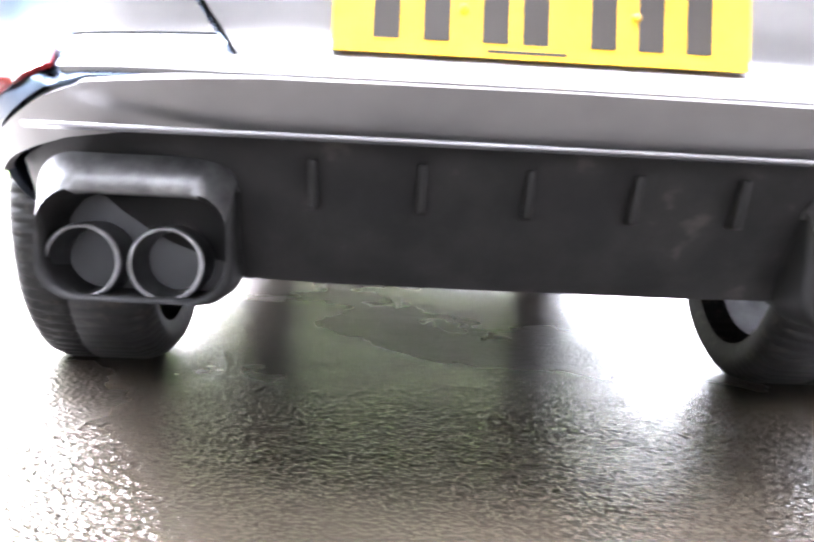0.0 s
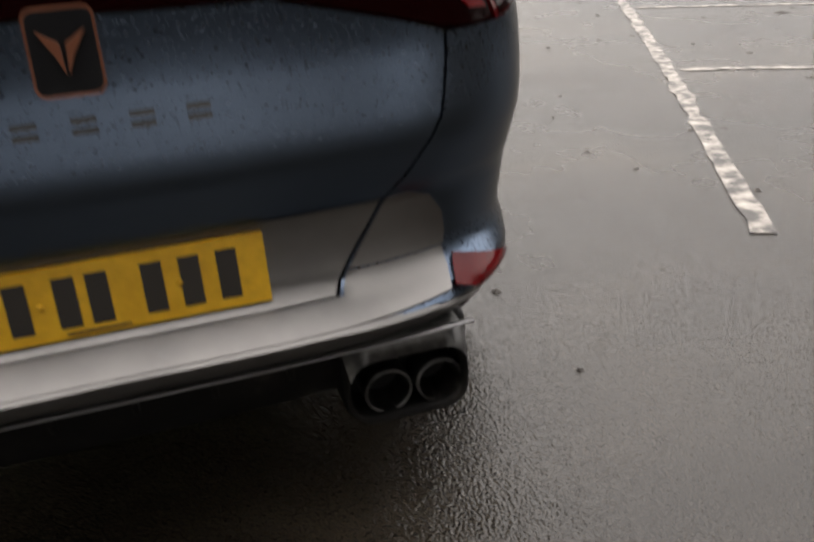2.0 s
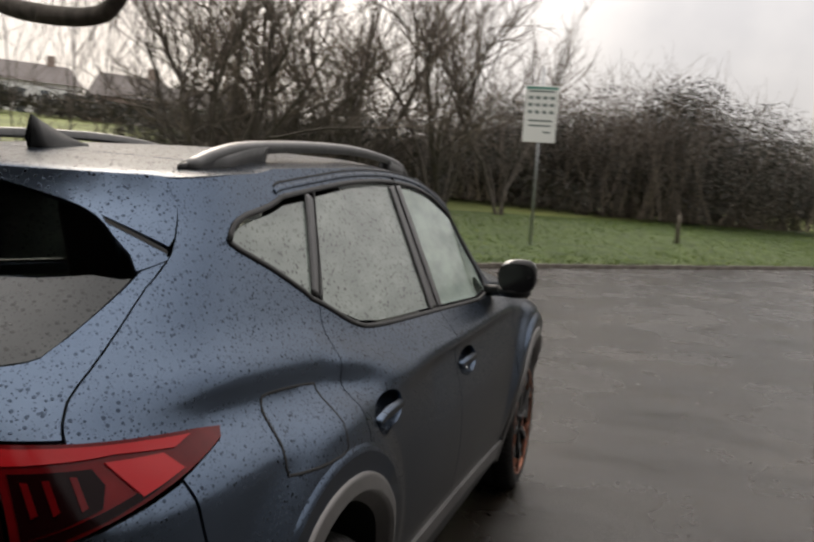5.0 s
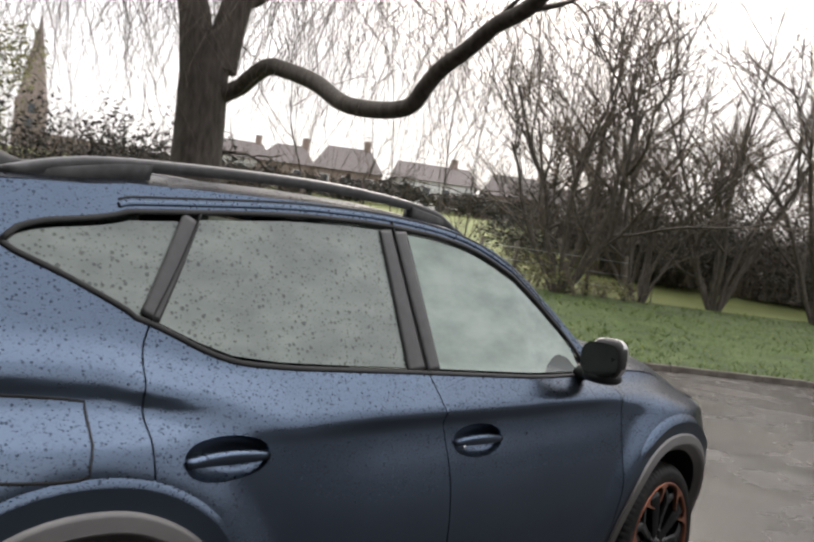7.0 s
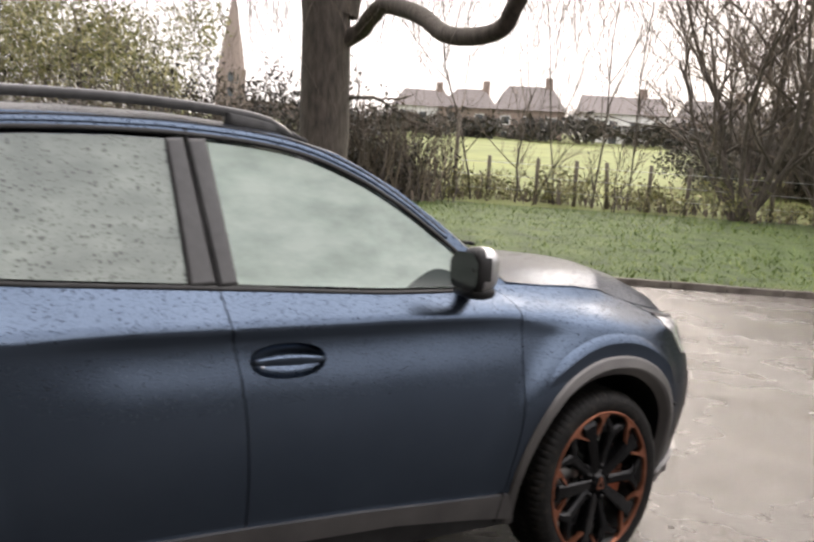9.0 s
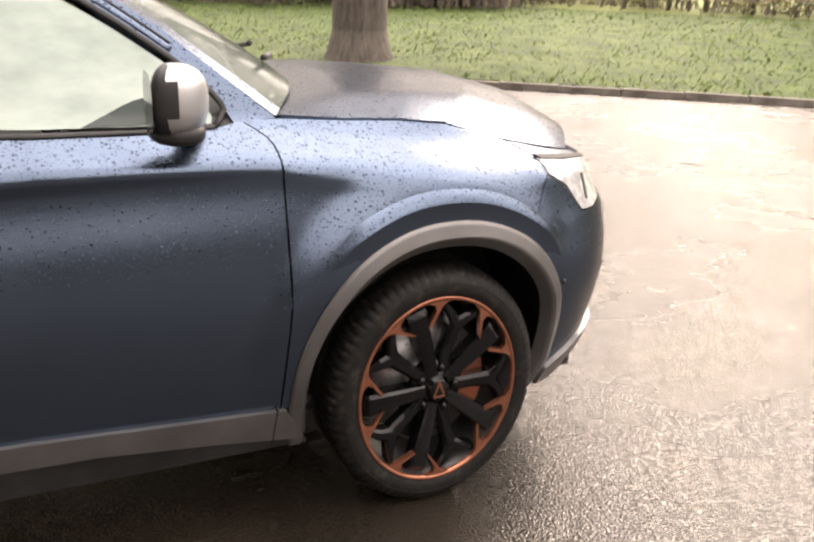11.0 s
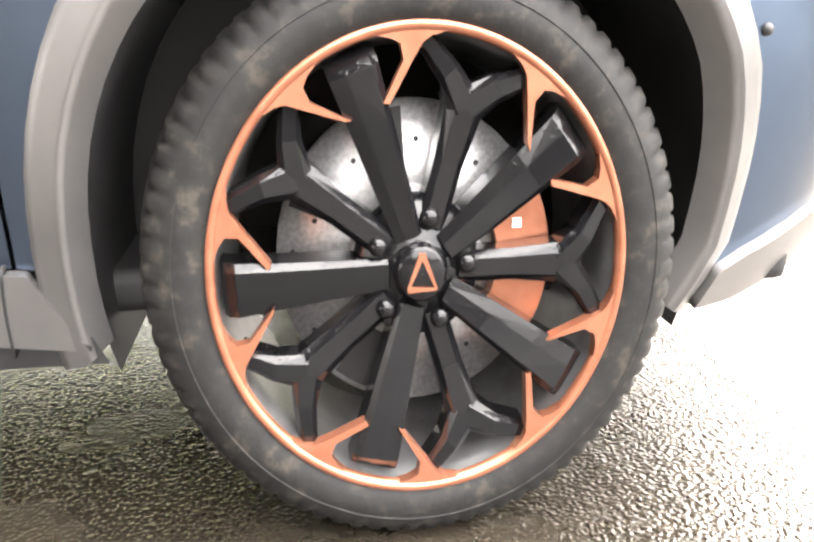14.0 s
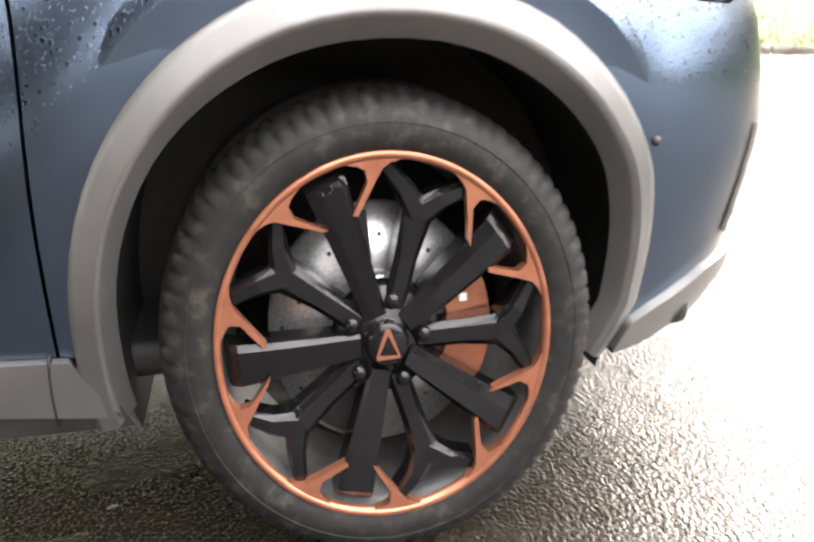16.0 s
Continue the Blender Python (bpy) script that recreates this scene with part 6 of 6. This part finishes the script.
for i in range(12):
    az = 78 + i * 6
    bush("far_trees", along(az, 62 + 6 * (i % 2)), (11, 9, 9.5 + 2 * math.sin(i * 1.7)), 160 + i, 15000, leaf_olive, "far trees with olive winter leaves", 0.10, "trees", "far trees", 70)
for i, az in enumerate((46, 49.5, 53, 57, 60, 41.5, 64, 38, 34)):
    bush("field_hedge", along(az, 96), (9, 4, 2.6), 190 + i, 1200, leaf_dark, "brown hedge along the top of the pasture", 0.22, "hedge", "field hedge", 20)

# out-of-view trees behind the bay, mirrored in the rear glass, sized to dim the tail
for i in range(11):
    az = 118 + i * 13
    bush("tall_trees", along(az, 13.5 + 1.5 * (i % 2), (0.3, -0.8)), (7, 5.5, 14 + 1.5 * math.sin(i * 1.9)), 220 + i, 12000, leaf_dark, "winter trees behind the car, out of view, sized to dim its tail", 0.2, "trees", "tall trees", 40, 0, 3.5)
# an unseen row added on the right to darken what flank and wheels reflect
for i in range(8):
    az = -68 - i * 9
    bush("tall_trees", along(az, 38 + 2 * (i % 2), (0.3, -0.8)), (9, 6, 8 + 1.0 * math.sin(i * 1.9)), 240 + i, 14000, leaf_dark, "unseen trees added to darken reflections on the car's right side", 0.22, "trees", "tall trees", 50)

# fence posts with wire, bollard, bin and sign
def round_post(name, at, h, r, mat, label, category, group, lean=0.0):
    bm = bmesh.new()
    z = land(*at)
    tube(bm, [Vector((at[0], at[1], z - 0.1)), Vector((at[0] + lean * 0.5, at[1], z + h * 0.5)), Vector((at[0] + lean, at[1], z + h)), Vector((at[0] + lean, at[1], z + h + 0.02))], [r, r, r * 0.95, r * 0.6], 8)
    return tagged(new(name, finish(bm, name, mat)), label, category, group=group)


for i, az in enumerate((57.8, 54.2, 51.9, 48.6, 46.0, 43.8, 41.2, 38.8, 33.6, 31.0)):
    round_post("fence_post", along(az, 28.6 + 0.1 * i), 2.9 if az == 54.2 else 1.55, 0.07, post_wood, "weathered wooden fence post", "fence post", "fence posts", rng.normal(0, 0.06))
round_post("fence_brace", along(34.4, 28.5), 1.9, 0.09, post_wood, "leaning wooden brace post", "fence post", "fence posts", -0.9)
bm = bmesh.new()
pts = [along(az, 28.9) for az in (60, 57.8, 54.2, 51.9, 48.6, 46, 43.8, 41.2, 38.8, 33.6, 31)]
for h in (0.45, 0.9, 1.35):
    tube(bm, [Vector((*p, land(*p) + h)) for p in pts], 0.008, 4)
tagged(new("fence_wire", finish(bm, "fence_wire", galv)), "thin rusty wire strung between the fence posts", "fence")
for at, h in (((1.55, 30.0), 1.0), ((15.8, 49.0), 0.8)):
    bm = bmesh.new()
    z = land(*at)
    tube(bm, [Vector((*at, z - 0.1)), Vector((*at, z + h * 0.9)), Vector((*at, z + h)), Vector((*at, z + h + 0.05))], [0.085, 0.085, 0.08, 0.03], 10)
    tagged(new("bollard", finish(bm, "bollard", post_wood)), "short round timber bollard in the grass", "bollard", group="bollards")

bin_ob = tagged(empty("litter_bin", (14.2, 44.0, land(14.2, 44.0))), "black post mounted litter bin with hood", "litter bin")
bm = lathe(bmesh.new(), [(0.0005, 0.02), (0.33, 0.02), (0.36, 0.12), (0.40, 1.0), (0.40, 1.04)], 20)
for v in bm.verts:
    v.co = Vector((v.co.y, v.co.z, v.co.x))
part("bin_body", bm, bin_black, bin_ob)
bm = lathe(bmesh.new(), [(0.42, 1.30), (0.43, 1.36), (0.30, 1.47), (0.0005, 1.50)], 20)
for v in bm.verts:
    v.co = Vector((v.co.y, v.co.z, v.co.x))
part("bin_hood", bm, bin_black, bin_ob)
for a in (0.3, 2.4, 4.5):
    part("hood_post", tube(bmesh.new(), [Vector((0.37 * math.cos(a), 0.37 * math.sin(a), 1.0)), Vector((0.37 * math.cos(a), 0.37 * math.sin(a), 1.34))], 0.035, 6), bin_black, bin_ob)

SX, SY = -2.44, 22.0
sign = tagged(empty("notice_sign", (SX, SY, land(SX, SY))), "white car park notice sign on grey steel post", "sign")
sign.rotation_euler = (0, 0, radians(8))
part("sign_post", tube(bmesh.new(), [Vector((0, 0, -0.2)), Vector((0, 0, 5.05))], 0.04, 12), galv, sign)
part("sign_board", block(bmesh.new(), (-0.46, -0.075, 2.94), (0.46, -0.045, 4.52), 0.008), sign_white, sign, "white notice board", smooth=False)
for row, (zz, n, w0) in enumerate(((4.02, 1, 0.7), (3.82, 4, 0.13), (3.62, 4, 0.13), (3.42, 4, 0.12), (3.2, 1, 0.66), (3.06, 1, 0.6), (2.88, 1, 0.2))):
    for k in range(n):
        x = (k - (n - 1) / 2) * 0.2 + (0.2 if w0 == 0.2 else 0)
        bm = block(bmesh.new(), (x - w0 / 2, -0.079, zz + 0.32), (x + w0 / 2, -0.076, zz + 0.32 + (0.09 if n > 1 else 0.05)))
        part("sign_bar", bm, sign_ink, sign, smooth=False)
part("sign_band", block(bmesh.new(), (-0.44, -0.079, 4.42), (0.44, -0.076, 4.49)), material("sign_green", (0.12, 0.3, 0.24), 0.5), sign, smooth=False)


# ---- houses, church ----
def house(name, az, dist, width, depth, wall_h, roof_h, wall_mat, seed, hip=0.0, eye=(2.9, 0.4)):
    at = along(az, dist, eye)
    ob = empty(name, (*at, land(*at) - 1.6))
    ob.rotation_euler = (0, 0, radians(az + (seed % 3 - 1) * 9))
    tagged(ob, f"{'white rendered' if wall_mat is render_white else 'red brick'} house with brown tiled roof above the field", "house", group="houses above the field")
    part("wall", block(bmesh.new(), (-width / 2, -depth / 2, 0), (width / 2, depth / 2, wall_h)), wall_mat, ob, smooth=False)
    bm = bmesh.new()
    o, r = 0.35, width / 2 * (1 - hip)
    v = [bm.verts.new(q) for q in ((-width / 2 - o, -depth / 2 - o, wall_h), (width / 2 + o, -depth / 2 - o, wall_h), (width / 2 + o, depth / 2 + o, wall_h), (-width / 2 - o, depth / 2 + o, wall_h), (-r, 0, wall_h + roof_h), (r, 0, wall_h + roof_h))]
    for f in ((0, 1, 5, 4), (1, 2, 5), (2, 3, 4, 5), (3, 0, 4), (3, 2, 1, 0)):
        bm.faces.new([v[i] for i in f])
    rf = part("roof", bm, roof_tile, ob, smooth=False)
    part("chimney", block(bmesh.new(), (width * 0.22, -0.4, wall_h + roof_h * 0.5), (width * 0.22 + 0.9, 0.4, wall_h + roof_h + 1.1)), brick_far, rf, smooth=False)
    n = max(2, int(width / 2.6))
    for k in range(n):
        for zz in (wall_h * 0.18, wall_h * 0.6):
            x = -width / 2 + width * (k + 0.5) / n
            wn2 = part("window", block(bmesh.new(), (x - 0.62, -depth / 2 - 0.06, zz), (x + 0.62, -depth / 2 + 0.05, zz + 1.15)), sign_white, ob, smooth=False)
            part("pane", block(bmesh.new(), (x - 0.52, -depth / 2 - 0.08, zz + 0.1), (x + 0.52, -depth / 2 - 0.02, zz + 1.05)), pane_dark, wn2, smooth=False)
    return ob


house("house", 50.3, 108, 8.5, 8, 4.6, 3.4, brick_far, 1, 0.35)
house("house", 44.3, 112, 10.5, 8, 4.8, 2.6, render_white, 2, 0.05)
house("house", 54.3, 116, 7.5, 7, 4.6, 2.9, brick_far, 3, 0.5)
house("house", 57.5, 120, 8, 7, 4.5, 2.7, render_white, 4, 0.3)
house("house", 38.2, 104, 9, 8, 4.2, 3.0, brick_far, 5, 0.2)
house("house", 33.5, 106, 10, 8, 4.0, 2.6, render_white, 6, 0.1)
cx, cy = along(70.4, 175)
church = tagged(empty("church", (cx, cy, land(cx, cy) - 1)), "grey stone church tower with tall tapering spire", "church")
church.rotation_euler = (0, 0, radians(70))
part("tower", block(bmesh.new(), (-2.9, -2.9, 0), (2.9, 2.9, 12)), spire_stone, church, smooth=False)
bm = bmesh.new()
ring = [bm.verts.new((2.75 * math.cos(radians(a)), 2.75 * math.sin(radians(a)), 12)) for a in range(0, 360, 45)]
top = bm.verts.new((0, 0, 29))
for i in range(8):
    bm.faces.new((ring[i], ring[(i + 1) % 8], top))
part("spire", bm, spire_stone, church, smooth=False)
part("nave", block(bmesh.new(), (2.9, -3.5, 0), (18, 3.5, 6)), spire_stone, church, smooth=False)
for zz in (6.5, 9.4):
    part("belfry_opening", block(bmesh.new(), (-0.6, -2.98, zz), (0.6, -2.85, zz + 1.8)), pane_dark, church, smooth=False)

# ---- parked cars and boards across the car park ----
def far_car(name, at, heading, mat, label):
    ob = empty(name, (*at, 0))
    ob.rotation_euler = (0, 0, radians(heading))
    ob.scale = (0.86, 0.86, 0.86)
    tagged(ob, label, "car", group="parked cars")
    side = [(-2.05, 0.42), (-2.08, 0.7), (-1.95, 0.92), (-1.75, 1.02), (-1.15, 1.42), (-0.7, 1.47), (0.2, 1.44), (0.95, 1.0), (1.75, 0.86), (2.05, 0.68), (2.08, 0.40), (1.8, 0.26), (-1.8, 0.26)]
    bm = bmesh.new()
    secs = []
    for f in (-1, -0.93, 0.93, 1):
        secs.append([bm.verts.new((x * (0.97 if abs(f) == 1 else 1), f * (0.86 - max(0, z - 0.95) * 0.32), z)) for x, z in side])
    n = len(side)
    for a, b in zip(secs, secs[1:]):
        for i in range(n):
            bm.faces.new((a[i], a[(i + 1) % n], b[(i + 1) % n], b[i]))
    bm.faces.new(secs[0])
    bm.faces.new(secs[-1][::-1])
    bmesh.ops.recalc_face_normals(bm, faces=bm.faces[:])
    part("body", bm, mat, ob)
    for sy in (-1, 1):
        for pts in ([(-1.45, 1.02), (-1.05, 1.36), (-0.45, 1.40), (-0.42, 1.0)], [(-0.34, 1.0), (-0.36, 1.40), (0.18, 1.37), (0.78, 1.0)]):
            bm = bmesh.new()
            q = [bm.verts.new((x, sy * (0.875 - max(0, z - 0.95) * 0.32), z)) for x, z in pts]
            bm.faces.new(q if sy < 0 else q[::-1])
            part("side_window", bm, gloss_black, ob, smooth=False)
        for wx in (-1.28, 1.3):
            bm = lathe(bmesh.new(), [(0.20, 0.02), (0.31, 0.02), (0.315, -0.02), (0.31, -0.2)], 28)
            for v in bm.verts:
                v.co = Vector((wx + v.co.y, sy * (0.86 + v.co.x), 0.315 + v.co.z))
            wh = part("wheel", bm, rubber, ob)
            bm = lathe(bmesh.new(), [(0.0005, 0.025), (0.17, 0.02), (0.205, 0.005)], 20)
            for v in bm.verts:
                v.co = Vector((wx + v.co.y, sy * (0.86 + v.co.x), 0.315 + v.co.z))
            part("rim", bm, silver, wh)
    for sy in (-1, 1):
        bm = block(bmesh.new(), (-2.085, sy * 0.7 - 0.13, 0.72), (-1.95, sy * 0.7 + 0.13, 0.92), 0.02)
        part("tail_light", bm, red_dark, ob)
        part("headlight", block(bmesh.new(), (1.85, sy * 0.66 - 0.14, 0.66), (2.08, sy * 0.66 + 0.14, 0.8), 0.02), head_lamp, ob)
    return ob


far_car("parked_car", (15.3, 24.8), 106, silver, "silver hatchback parked across the car park")
far_car("parked_car", (36.5, 38.0), 118, render_white, "small white car parked by the trees")
far_car("parked_car", (28.0, 27.0), 140, sign_white, "white car parked at the edge of the car park")
board = tagged(empty("notice_board", (31.0, 41.5, 0)), "wooden notice board with white papers near the wood", "notice board")
board.rotation_euler = (0, 0, radians(-36))
for x in (-0.9, 0.9):
    part("board_post", block(bmesh.new(), (x - 0.06, -0.06, -0.1), (x + 0.06, 0.06, 2.5), 0.01), post_wood, board)
part("board_panel", block(bmesh.new(), (-0.9, -0.05, 0.9), (0.9, 0.05, 2.4), 0.01), post_wood, board)
for x, z in ((-0.45, 1.6), (0.45, 1.75)):
    part("board_paper", block(bmesh.new(), (x - 0.3, -0.07, z - 0.25), (x + 0.3, -0.052, z + 0.3)), sign_white, board, smooth=False)
shed = tagged(empty("red_cabin", (39.0, 45.0, 0)), "low red brick cabin by the wood", "cabin")
part("cabin_wall", block(bmesh.new(), (-0.9, -0.8, 0), (0.9, 0.8, 1.15), 0.02), red_far, shed, smooth=False)
part("cabin_roof", block(bmesh.new(), (-1.05, -0.95, 1.15), (1.05, 0.95, 1.25), 0.03), roof_tile, shed, smooth=False)
far_sign = tagged(empty("small_sign", (18.8, 33.9, 0)), "small white sign on a thin post", "sign")
part("sign_post", tube(bmesh.new(), [Vector((0, 0, 0)), Vector((0, 0, 2.42))], 0.04, 8), galv, far_sign)
part("sign_board", block(bmesh.new(), (-0.3, -0.06, 1.68), (0.3, -0.03, 2.38), 0.01), sign_white, far_sign, smooth=False)
